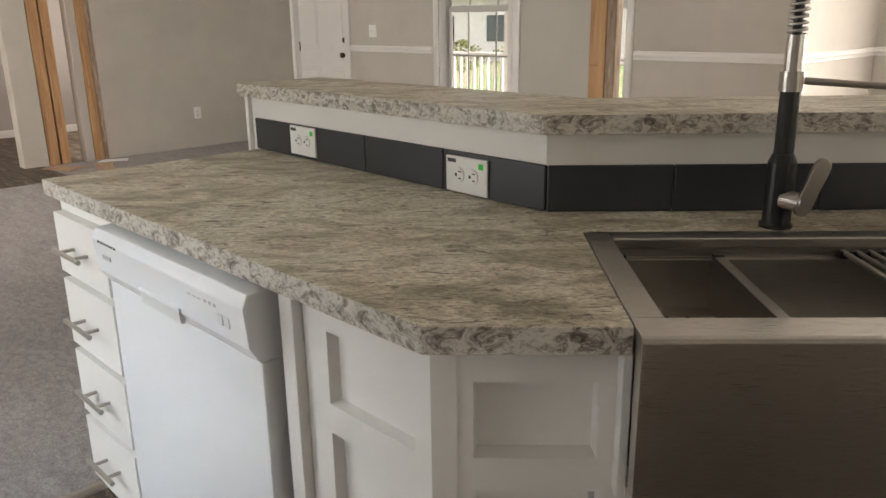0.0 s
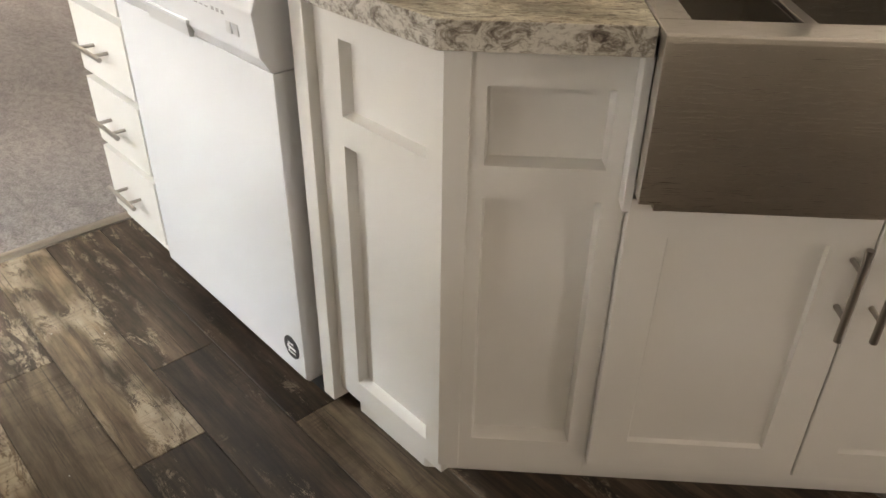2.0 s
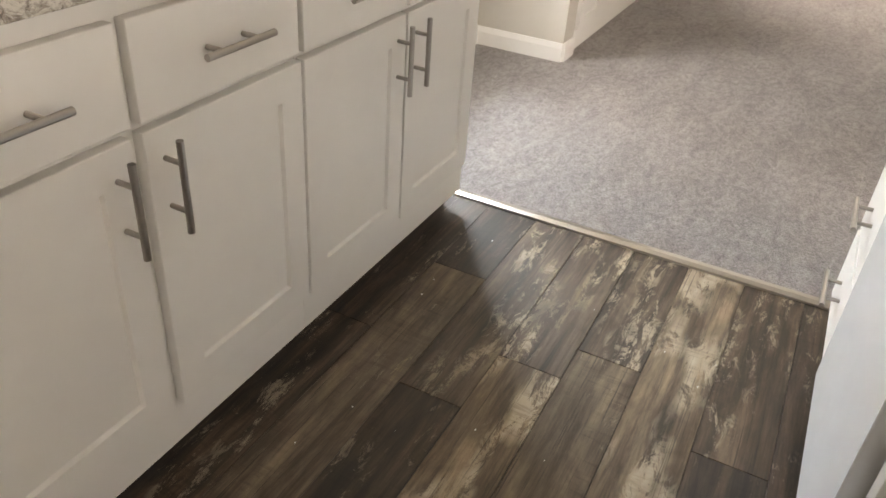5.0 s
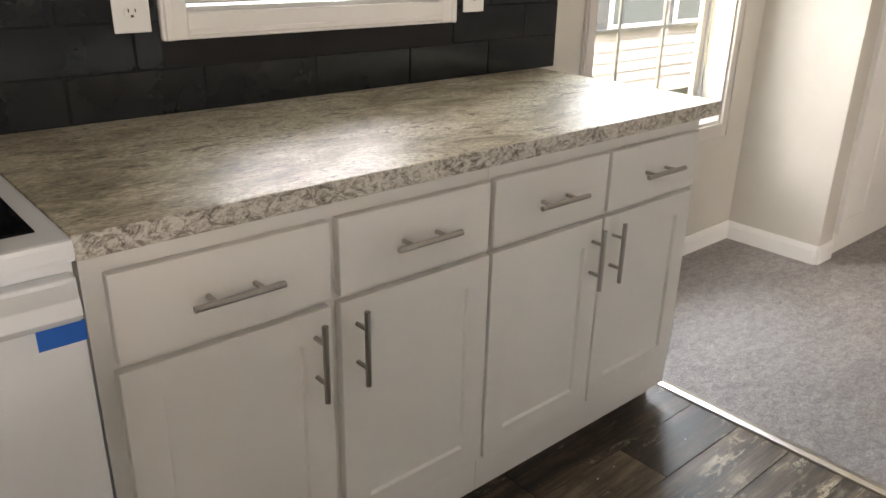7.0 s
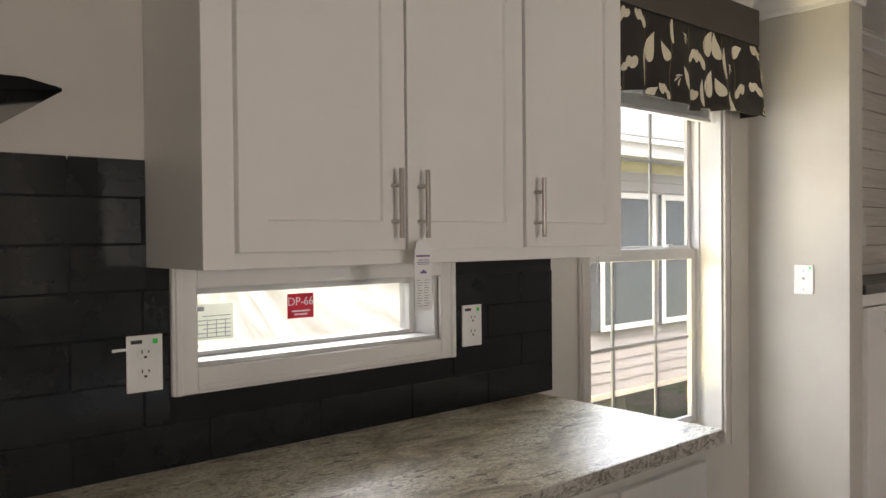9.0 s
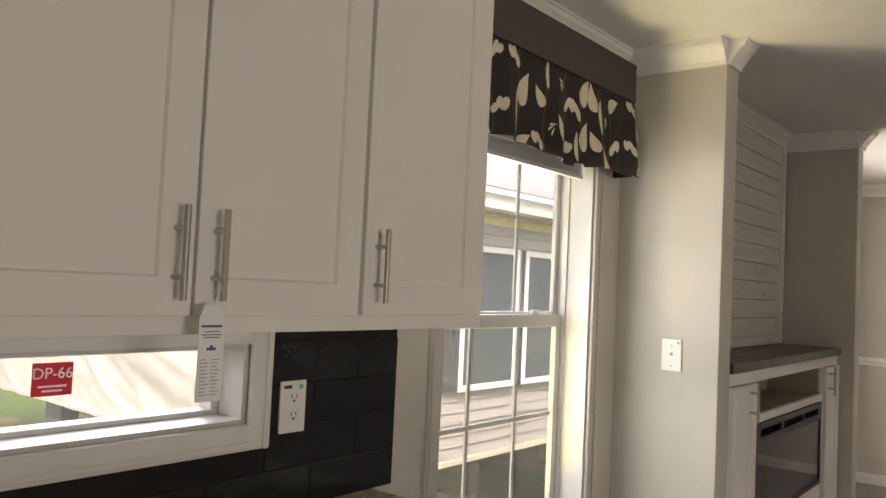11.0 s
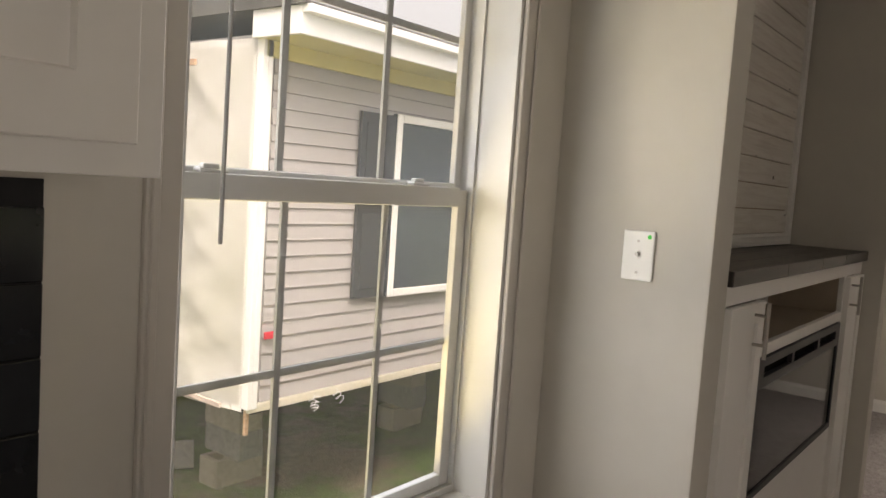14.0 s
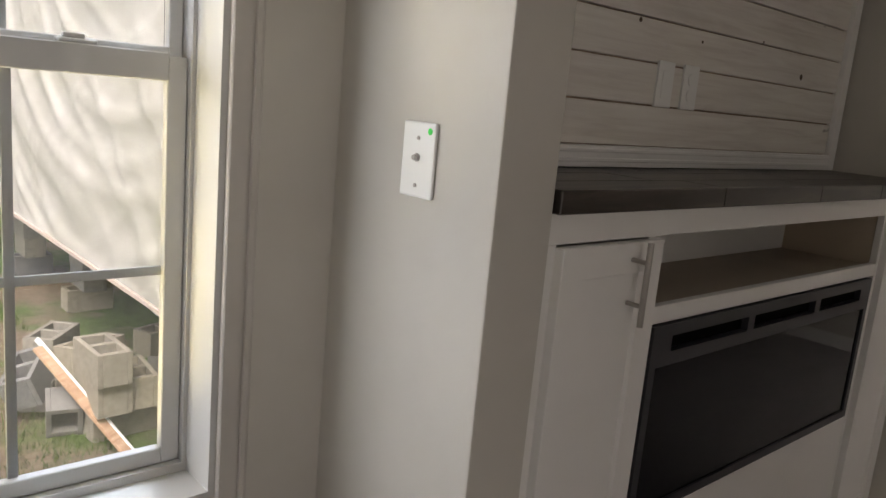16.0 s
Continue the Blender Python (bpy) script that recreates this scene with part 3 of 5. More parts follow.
for a, c in (((2.6, -1.01), (-3.523, -1.01)), ((-3.523, -1.01), (-3.523, -0.58)), ((-3.523, -0.58), (-3.655, -0.58)), ((-3.655, -0.58), (-3.655, -0.915)),
             ((-3.655, -0.915), (-5.49, -0.915)), ((-5.49, -0.915), (-5.49, -0.50)), ((-5.49, -0.50), (-5.61, -0.50)), ((-5.61, -0.50), (-5.61, -1.01)),
             ((-5.61, -1.01), (-7.8, -1.01)), ((-7.8, -1.01), (-7.8, 1.5)), ((-7.8, 2.98), (-7.8, 5.2)), ((-7.8, 5.2), (-2.1, 5.2)), ((-2.1, 5.2), (-2.1, 6.6)), ((-2.1, 6.6), (2.6, 6.6))):
    run_trim("crown_moulding", CROWN, c, a, M_TRIM, "white crown moulding under the ceiling", CEIL)
for a, c in (((-7.8, -1.01), (-7.8, 1.5)), ((-6.72, 5.2), (-5.48, 5.2)), ((-4.46, 5.2), (-4.05, 5.2)), ((-3.31, 5.2), (-2.1, 5.2)), ((-2.1, 5.2), (-2.1, 6.6)), ((-2.1, 6.6), (-0.9, 6.6))):
    run_trim("chair_rail", RAIL, c, a, M_TRIM, "white painted chair rail on the wall", 0.965)
tagged(new("floor_strip", finish(prism([(-2.178, 0.0), (-2.17, 0.008), (-2.15, 0.010), (-2.135, 0.006), (-2.132, -0.004), (-2.178, -0.004)], "y", -0.44, 0.73), "floor_strip", M_NICKEL)),
       "pale metal strip between carpet and vinyl planks", "threshold", "", "structure")


# ---- windows ----
def hung_window(name, x0, x1, z0, z1, y_in, way, label, meet, cols=(), lower=(), upper=(), depth=0.16, lock=True, casing=M_TRIM):
    """A white vinyl single-hung window in a wall along x. y_in: the wall's room face; way: +1 when the room lies at larger y."""
    w = thing(name, ((x0 + x1) / 2, y_in, z0), label, "window", kind="structure")
    ox, oz = (x0 + x1) / 2, z0
    a, c, h = x0 - ox, x1 - ox, z1 - z0
    yo = lambda d: -way * d
    f = 0.035
    part("jamb", boxes((a, a + 0.012, yo(0), yo(depth), 0, h), (c - 0.012, c, yo(0), yo(depth), 0, h), (a + 0.012, c - 0.012, yo(0), yo(depth), h - 0.012, h), (a + 0.012, c - 0.012, yo(0), yo(depth), 0, 0.012)), M_VINYL, w)
    k = CASING
    part("casing", boxes((a - k, a, yo(-0.014), yo(0), -k, h + k), (c, c + k, yo(-0.014), yo(0), -k, h + k), (a, c, yo(-0.014), yo(0), h, h + k), (a, c, yo(-0.014), yo(0), -k, 0),
                         (a - k + 0.006, a - k + 0.02, yo(-0.02), yo(-0.014), -k, h + k), (c + k - 0.02, c + k - 0.006, yo(-0.02), yo(-0.014), -k, h + k), b=0.0025), casing, w)
    d0, d1 = 0.10, 0.16
    part("window_frame", boxes((a + 0.012, a + 0.019, yo(d0), yo(d1), 0.012, h - 0.012), (c - 0.019, c - 0.012, yo(d0), yo(d1), 0.012, h - 0.012), (a + 0.019, c - 0.019, yo(d0), yo(d1), h - 0.029, h - 0.012),
                               (a + 0.019, c - 0.019, yo(d0), yo(d1), 0.012, 0.029)), M_VINYL, w)
    m = meet - z0
    lo_y, up_y = (0.115, 0.137), (0.139, 0.158)
    low = part("lower_sash", boxes((a + 0.02, a + 0.02 + f, yo(lo_y[0]), yo(lo_y[1]), 0.03, m + 0.015), (c - 0.02 - f, c - 0.02, yo(lo_y[0]), yo(lo_y[1]), 0.03, m + 0.015),
                                   (a + 0.055, c - 0.055, yo(lo_y[0] - 0.004), yo(lo_y[1]), m - 0.028, m + 0.02), (a + 0.055, c - 0.055, yo(lo_y[0]), yo(lo_y[1]), 0.03, 0.062), b=0.002), M_VINYL, w)
    up = part("upper_sash", boxes((a + 0.02, a + 0.045, yo(up_y[0]), yo(up_y[1]), m, h - 0.03), (c - 0.045, c - 0.02, yo(up_y[0]), yo(up_y[1]), m, h - 0.03),
                                  (a + 0.045, c - 0.045, yo(up_y[0]), yo(up_y[1]), m, m + 0.03), (a + 0.045, c - 0.045, yo(up_y[0]), yo(up_y[1]), h - 0.055, h - 0.03), b=0.002), M_VINYL, w)
    for sash, ys, b0, b1 in ((low, lo_y, 0.062, m - 0.028), (up, up_y, m + 0.03, h - 0.055)):
        yc = (ys[0] + ys[1]) / 2
        pane = part("pane", boxes((a + 0.05, c - 0.05, yo(yc - 0.002), yo(yc + 0.002), b0 - 0.004, b1 + 0.004)), M_GLASS, sash)
        pane.visible_shadow = False
        for x in cols:
            part("muntin", boxes((x - ox - 0.008, x - ox + 0.008, yo(yc + 0.004), yo(yc + 0.011), b0, b1)), M_GRILLE_SHADED, sash)
        for z in lower if sash is low else upper:
            part("muntin", boxes((a + 0.05, c - 0.05, yo(yc + 0.0045), yo(yc + 0.0105), z - z0 - 0.008, z - z0 + 0.008)), M_GRILLE_SHADED, sash)
    if lock:
        for x in (a + 0.22 * (c - a), a + 0.84 * (c - a)):
            part("sash_lock", boxes((x - 0.03, x + 0.03, yo(lo_y[0] - 0.002), yo(lo_y[1]), m + 0.02, m + 0.027), (x - 0.012, x + 0.022, yo(lo_y[0] + 0.002), yo(lo_y[0] + 0.016), m + 0.027, m + 0.036), b=0.002), M_VINYL, low)
    return w


hung_window("window_2", *W2[:2], *W2[2:], -1.01, 1, "white vinyl hung window with a dividing grid", 1.353, (-2.706, -2.997), (0.985,), (1.735,), casing=M_CASING)
part("pane_label", boxes((0.0, 0.085, 0.0, 0.0008, 0.0, 0.045)), mat("grey_film_label", (0.10, 0.10, 0.10), 0.5), bpy.data.objects["window_2"], "small dark printed film label", m=move(0.03, -0.122, 0.07))
part("label_lines", boxes(*[(0.008, 0.077, 0.0009, 0.0014, 0.007 + 0.009 * k, 0.010 + 0.009 * k) for k in range(4)]), M_PAPER, bpy.data.objects["window_2"], m=move(0.03, -0.122, 0.07))
hung_window("window_3", *W3[:2], *W3[2:], -1.01, 1, "white vinyl hung window in the living room", 1.36, (-6.3,), (1.0,), (1.7,))
hung_window("window_4", *NW[:2], *NW[2:], 5.2, -1, "white vinyl hung window to the porch", 1.36, (-5.14, -4.80), (0.95,), (1.7,))
hung_window("window_5", *NS[:2], *NS[2:], 5.2, -1, "white vinyl hung window beside the wall stub", 1.36, (-3.68,), (0.95,), (1.7,))

# small fixed window over the counter
w1 = thing("window_1", (-1.322, -1.01, 1.133), "small white picture window over the counter", "window", kind="structure")
hw, hh = 0.366, 0.182
part("jamb", boxes((-hw, -hw + 0.01, -0.14, 0, 0, hh), (hw - 0.01, hw, -0.14, 0, 0, hh), (-hw + 0.01, hw - 0.01, -0.14, 0, hh - 0.01, hh), (-hw + 0.01, hw - 0.01, -0.14, 0, 0, 0.01)), M_VINYL, w1)
part("casing", boxes((-hw - 0.058, -hw, 0.006, 0.022, -0.058, hh + 0.048), (hw, hw + 0.058, 0.006, 0.022, -0.058, hh + 0.048), (-hw, hw, 0.006, 0.022, -0.058, 0), (-hw, hw, 0.006, 0.022, hh, hh + 0.048),
                     (-hw - 0.052, -hw - 0.036, 0.022, 0.028, -0.058, hh + 0.048), (hw + 0.036, hw + 0.052, 0.022, 0.028, -0.058, hh + 0.048), (-hw, hw, 0.022, 0.027, -0.05, -0.036), b=0.0025), M_TRIM, w1)
part("window_frame", boxes((-hw + 0.01, -hw + 0.03, -0.14, -0.09, 0.01, hh - 0.01), (hw - 0.03, hw - 0.01, -0.14, -0.09, 0.01, hh - 0.01), (-hw + 0.03, hw - 0.03, -0.14, -0.09, 0.01, 0.022), (-hw + 0.03, hw - 0.03, -0.14, -0.09, hh - 0.022, hh - 0.01), b=0.002), M_VINYL, w1)
p1 = part("pane", boxes((-hw + 0.03, hw - 0.03, -0.118, -0.114, 0.022, hh - 0.022)), M_GLASS, w1)
p1.visible_shadow = False
part("pane_label", boxes((0.215, 0.315, -0.113, -0.112, 0.044, 0.134)), mat("clear_label", (0.80, 0.82, 0.72), 0.8, Transmission_Weight=0.4), w1, "pale energy label with unreadable lines")
part("label_lines", boxes(*[(0.222, 0.308 - 0.012 * (k % 3 == 2), -0.1115, -0.111, 0.050 + k * 0.0105, 0.0522 + k * 0.0105) for k in range(6)], *[(0.235 + 0.024 * k, 0.237 + 0.024 * k, -0.1115, -0.111, 0.050, 0.095) for k in range(3)], (0.292, 0.308, -0.1115, -0.111, 0.117, 0.128)), M_GREYINK, w1)
part("rating_label", boxes((-0.02, 0.06, -0.113, -0.112, 0.080, 0.146)), M_RED, w1, "red paper label with large white letters")


def lettering(name, text, height, material, parent, m):
    cu = bpy.data.curves.new(name, "FONT")
    cu.body, cu.size, cu.align_x, cu.align_y, cu.extrude = text, height, "CENTER", "CENTER", 0.0004
    tmp = bpy.data.objects.new(name, cu)
    me = bpy.data.meshes.new_from_object(tmp)
    bpy.data.objects.remove(tmp)
    me.materials.append(material)
    ob = new(name, me)
    ob.parent, ob.matrix_basis = parent, m
    return ob


lettering("lettering", "DP-66", 0.031, M_PAPER, w1, pose(0.02, -0.1112, 0.124, 90, 0, 180))
part("label_lines", boxes((-0.008, 0.048, -0.1115, -0.111, 0.097, 0.101), (0.0, 0.04, -0.1115, -0.111, 0.088, 0.092)), M_PAPER, w1)


# ---- bar wall and stone-look tops ----
BEND = 0.045  # bar swung back towards its open end to fit the camera's view


def bar_line(y):
    """Far end and bend of the line that runs y - 1.216 behind the bar's face."""
    k = corner(y, y - 1.216 + 0.583)
    return (-2.12, y + BEND), k


(e0, c0), (e1, c1) = bar_line(1.216), bar_line(1.33)
bar = structure("wall_bar", prism([e0, c0, P(1.25, 0.583), P(1.25, 0.697), c1, e1], "z", 0, 1.065), M_CAB, "white panelled bar wall behind the counter", "wall")
TILT_BAR = -math.degrees(math.atan2(BEND, c0[0] + 2.12))
BAR = pose(c0[0], c0[1], 0, 0, 0, TILT_BAR)
part("end_trim", box(-1.155, -1.138, -0.014, 0.128, 0, 1.065, 0.003), M_TRIM, bar, m=BAR)
part("corner_trim", prism([P(0.215, 0.583), P(0.255, 0.583), P(0.255, 0.570), P(0.206, 0.570)], "z", 1.006, 1.065), M_TRIM, bar)
xs = [0.0, -0.29, -0.575, -0.87, -1.11]
for a, c in zip(xs, xs[1:]):
    part("tile", box(c + 0.001, a - 0.001, -0.009, 0.0, 0.915, 1.004, 0.0015, 1), M_SPLASH, bar, m=BAR)
ss = [0.2095, 0.448, 0.722, 0.996, 1.24]
for a, c in zip(ss, ss[1:]):
    part("tile", box(a + 0.001, c - 0.001, 0.574, 0.583, 0.915, 1.004, 0.0015, 1), M_SPLASH, bar, m=pose(P0.x, P0.y, 0, 0, 0, DIAG))

ledge = thing("bar_top", (-1.6, 1.3, 1.065), "raised stone-look laminate bar top", "countertop")
(e0, c0), (e1, c1) = bar_line(1.186), bar_line(1.49)
bm = prism([(-2.14, e0[1]), c0, P(1.28, 0.553), P(1.28, 0.857), c1, (-2.14, e1[1])], "z", 1.065, 1.102, 0.002)
bmesh.ops.translate(bm, verts=bm.verts[:], vec=(1.6, -1.3, -1.065))
bm.transform(pose(0, 0, 0, 0, 0, -DIAG))
part("slab", bm, M_LAM, ledge, m=pose(0, 0, 0, 0, 0, DIAG))
band = math.hypot(c0[0] + 2.14, e0[1] - c0[1])
part("edge_band", box(-band, 0.0, -0.002, 0.0005, 0.0005, 0.0364, 0.0008, 1), M_LAM_EDGE, ledge, m=pose(c0[0] + 1.6, c0[1] - 1.3, 0, 0, 0, math.degrees(math.atan2(c0[1] - e0[1], c0[0] + 2.14))))
part("edge_band", box(0.0, 1.05, -0.002, 0.0005, 0.0005, 0.0364, 0.0008, 1), M_LAM_EDGE, ledge, m=pose(c0[0] + 1.6, c0[1] - 1.3, 0, 0, 0, DIAG))

top = thing("countertop", (-1.6, 0.9, 0.876), "stone-look laminate countertop on the peninsula", "countertop")
bm = prism([(-2.08, 0.65), (P0.x, P0.y), P(0.257, 0), P(0.257, 0.425), P(0.967, 0.425), P(0.967, 0), P(1.22, 0), P(1.22, 0.583), corner(1.216, 0.583), (-2.08, 1.216 + BEND)], "z", 0.876, 0.914, 0.002)
bmesh.ops.translate(bm, verts=bm.verts[:], vec=(1.6, -0.9, -0.876))
bm.transform(pose(0, 0, 0, 0, 0, -DIAG))
part("slab", bm, M_LAM, top, m=pose(0, 0, 0, 0, 0, DIAG))
part("edge_band", box(-0.4805, P0.x + 1.6, -0.252, -0.2495, 0.0005, 0.0374, 0.0008, 1), M_LAM_EDGE, top)
for a, c in ((0.0, 0.257), (0.967, 1.22)):
    part("edge_band", box(a, c, -0.002, 0.0005, 0.0005, 0.0374, 0.0008, 1), M_LAM_EDGE, top, m=pose(P0.x + 1.6, P0.y - 0.9, 0, 0, 0, DIAG))

top2 = thing("countertop", (-1.3, -0.68, 0.876), "stone-look laminate countertop along the wall", "countertop")
part("slab", box(-0.815, 0.808, -0.327, 0.329, 0, 0.038, 0.002), M_LAM, top2)
part("edge_band", box(-0.816, 0.809, 0.3285, 0.331, 0.0005, 0.0374, 0.0008, 1), M_LAM_EDGE, top2)
part("edge_band", box(-0.8165, -0.8145, -0.327, 0.3285, 0.0005, 0.0374, 0.0005, 1), M_LAM_EDGE, top2)


# ---- handles, outlets ----
def pull(length=0.155, upright=True):
    """A bar pull centred at the origin, standing out to -y."""
    bm = bmesh.new()
    h, q, r, out = length / 2, length * 0.26, 0.0058, 0.034
    e = (lambda t, y: (0, y, t)) if upright else (lambda t, y: (t, y, 0))
    add_cyl(bm, e(-h, -out), e(h, -out), r, 14)
    for t in (-q, q):
        add_cyl(bm, e(t, 0.0), e(t, -out), 0.0045, 10)
    return bm


PULL_V, PULL_H = finish(pull(), "pull", M_NICKEL, False), finish(pull(upright=False), "pull", M_NICKEL, False)


def handle(parent, x, y, z, upright=True):
    return shared("handle", PULL_V if upright else PULL_H, parent, move(x, y, z))


def outlet(at, rz, label, sideways=False, sticker=True):
    o = thing("wall_outlet", at, label, "outlet", "outlets", rz)
    t = 90 if sideways else 0
    m = pose(0, 0, 0, 0, t, 0)
    part("plate", box(-0.039, 0.039, -0.006, 0, -0.062, 0.062, 0.003), M_PLATE, o, m=m)
    for z in (-0.021, 0.021):
        bm = cyl((0, -0.0085, z), (0, -0.004, z), 0.0165, 20)
        sock = part("socket", bm, M_PLATE, o, m=m)
        part("slots", boxes((-0.0085, -0.006, -0.0095, -0.008, z + 0.001, z + 0.009), (0.006, 0.0085, -0.0095, -0.008, z + 0.002, z + 0.008), (-0.003, 0.003, -0.0095, -0.008, z - 0.009, z - 0.004)), M_BLACKINK, sock)
    if sticker:
        part("sticker", box(0.017, 0.028, -0.0068, -0.0058, 0.042, 0.053) if not sideways else box(-0.03, -0.018, -0.0068, -0.0058, 0.038, 0.052), M_GREEN, o, "green inspection dot", m=m if not sideways else pose(0, 0, 0, 0, 90, 0))
        part("small_label", box(-0.03, -0.006, -0.0068, -0.0058, 0.044, 0.052) if not sideways else box(-0.033, -0.025, -0.0068, -0.0058, -0.055, -0.03), M_BLACKINK, o, "small dark printed label", m=m)
    return o


tabbed = outlet((-0.8395, -1.001, 1.157), 180, "white duplex outlet with green dot on dark tile")
part("paper_tab", box(-0.068, -0.0385, -0.004, -0.001, 0.030, 0.036), M_PAPER, tabbed, "white paper tab")
outlet((-1.816, -1.001, 1.161), 180, "white duplex outlet on dark tile by the window")
outlet((-1.825, 1.24, 0.963), TILT_BAR, "white horizontal outlet on grey bar tile", True)
outlet((-1.19, 1.215, 0.956), TILT_BAR, "white horizontal outlet on grey bar tile", True)
outlet((-7.8, 3.95, 0.36), 90, "white outlet low on the greige wall", False, False)

plate = thing("cable_plate", (-3.523, -0.763, 1.236), "white cable wall plate with green dot", "wall plate", rz=90)
part("plate", box(-0.041, 0.041, -0.007, 0, -0.062, 0.062, 0.004), M_PLATE, plate)
part("connector", cyl((0, -0.016, 0.004), (0, -0.006, 0.004), 0.0045, 10), M_NICKEL, plate)
part("nut", cyl((0, -0.010, 0.004), (0, -0.006, 0.004), 0.007, 6), M_NICKEL, plate)
for z in (-0.042, 0.036):
    part("screw", cyl((0, -0.0085, z), (0, -0.006, z), 0.0035, 10), M_NICKEL, plate)
part("sticker", cyl((0.028, -0.0078, 0.048), (0.028, -0.0068, 0.048), 0.0055, 14), M_GREEN, plate, "green inspection dot")

switch = thing("light_switch", (-6.35, 5.2, 1.17), "white double light switch by the front door", "light switch")
part("plate", box(-0.058, 0.058, -0.006, 0, -0.06, 0.06, 0.003), M_PLATE, switch)
for x in (-0.024, 0.024):
    part("toggle", box(x - 0.006, x + 0.006, -0.016, -0.006, -0.012, 0.012, 0.002), M_PLATE, switch)


# ---- base cabinets along the wall ----
def base_unit(x_left, width, doors, drawers, label):
    u = thing("base_cabinet", (x_left, -0.382, 0), label, "cabinet", "base cabinets along the wall", 180)
    part("body", boxes((0, width, 0, 0.60, 0.062, 0.874)), M_CAB, u)
    part("toe_kick", boxes((0, width, 0.05, 0.58, 0.0, 0.062)), M_CAB, u)
    for x0, x1, side in doors:
        d = part("door", shaker(x1 - x0, 0.515, 0.02, 0.058), M_CAB, u, m=move(x0, -0.02, 0.162))
        handle(d, (x1 - x0 - 0.033) if side > 0 else 0.033, 0, 0.425)
    for x0, x1 in drawers:
        d = part("drawer_front", box(0, x1 - x0, 0, 0.02, 0, 0.148, 0.003), M_CAB, u, m=move(x0, -0.02, 0.692))
        handle(d, (x1 - x0) / 2, 0, 0.074, False)
    return u


base_unit(-0.502, 0.797, [(0.028, 0.398, 1), (0.422, 0.792, -1)], [(0.030, 0.403), (0.421, 0.788)], "white shaker base cabinet with drawers and bar pulls")
base_unit(-1.30, 0.775, [(0.006, 0.372, 1), (0.384, 0.752, -1)], [(0.005, 0.374), (0.386, 0.752)], "white shaker base cabinet at the counter's end")


# ---- upper cabinets ----
def upper_unit(x_left, width, doors, label):
    u = thing("wall_cabinet", (x_left, -0.71, 1.366), label, "cabinet", "wall cabinets", 180)
    part("body", box(0, width, 0, 0.298, 0, 1.02, 0.001, 1), M_CAB, u)
    for x0, x1, side in doors:
        d = part("door", shaker(x1 - x0, 0.95, 0.02, 0.062), M_CAB, u, m=move(x0, -0.02, 0.034))
        handle(d, (x1 - x0 - 0.036) if side > 0 else 0.030, 0, 0.103)
    part("frieze", box(-0.004, width + 0.004, -0.022, 0.298, 1.02, 1.086, 0.002, 1), M_CAB, u)
    part("crown", prism([(-0.022, 1.072), (-0.034, 1.078), (-0.046, 1.09), (-0.046, 1.094), (0.29, 1.094), (0.29, 1.072)], "x", -0.012, width + 0.024), M_CAB, u)
    return u


upper_unit(-0.849, 0.873, [(0.066, 0.474, 1), (0.484, 0.866, -1)], "tall white shaker wall cabinet with two doors")
upper_unit(-1.722, 0.448, [(0.008, 0.408, -1)], "tall white shaker wall cabinet with one door")

tag = thing("paper_tag", (-1.335, -0.642, 1.262), "white printed paper tag hung from a handle", "tag", rz=180)
tag.scale = (0.72, 1.0, 0.72)
part("card", prism([(-0.034, 0), (0.034, 0), (0.034, 0.19), (0.012, 0.222), (-0.022, 0.218), (-0.034, 0.19)], "y", -0.0006, 0.0006), M_PAPER, tag)
part("print", boxes((-0.028, 0.026, -0.0016, -0.0006, 0.168, 0.173), (-0.02, 0.02, -0.0016, -0.0006, 0.157, 0.159), (-0.026, 0.026, -0.0016, -0.0006, 0.150, 0.152), (-0.022, 0.022, -0.0016, -0.0006, 0.144, 0.146),
                    (-0.012, -0.004, -0.0016, -0.0006, 0.116, 0.122), (-0.004, 0.004, -0.0016, -0.0006, 0.116, 0.127), (0.004, 0.012, -0.0016, -0.0006, 0.116, 0.122)), M_PURPLE, tag)
part("small_print", boxes(*[(-0.026 + 0.028 * (k % 2), -0.004 + 0.028 * (k % 2) - 0.004 * (k % 3), -0.0016, -0.0006, 0.014 + 0.008 * (k // 2), 0.016 + 0.008 * (k // 2)) for k in range(22)]), M_GREYINK, tag)
part("string", cyl((0.0, -0.001, 0.215), (0.02, 0.0, 0.262), 0.0008, 6), M_PAPER, tag)


# ---- peninsula: drawers, dishwasher, corner panels ----
dr = thing("drawer_cabinet", (-2.055, 0.675, 0), "white four-drawer base cabinet with bar pulls", "cabinet")
part("body", boxes((0, 0.335, 0, 0.535, 0.062, 0.874)), M_CAB, dr)
part("toe_kick", boxes((0.0, 0.335, 0.05, 0.535, 0, 0.062)), M_CAB, dr)
for z0, z1 in ((0.692, 0.84), (0.502, 0.672), (0.312, 0.482), (0.118, 0.292)):
    bm = box(0, 0.30, 0, 0.02, 0, z1 - z0, 0.0)
    front = [f for f in bm.faces if f.normal.y < -0.5 or all(abs(v.co.y) < 1e-6 for v in f.verts)]
    r = bmesh.ops.inset_region(bm, faces=front, thickness=0.012)
    for f in front:
        for v in f.verts:
            v.co.y -= 0.006
    d = part("drawer_front", bm, M_CAB, dr, m=move(0.018, -0.02, z0))
    handle(d, 0.15, -0.006, (z1 - z0) / 2, False)

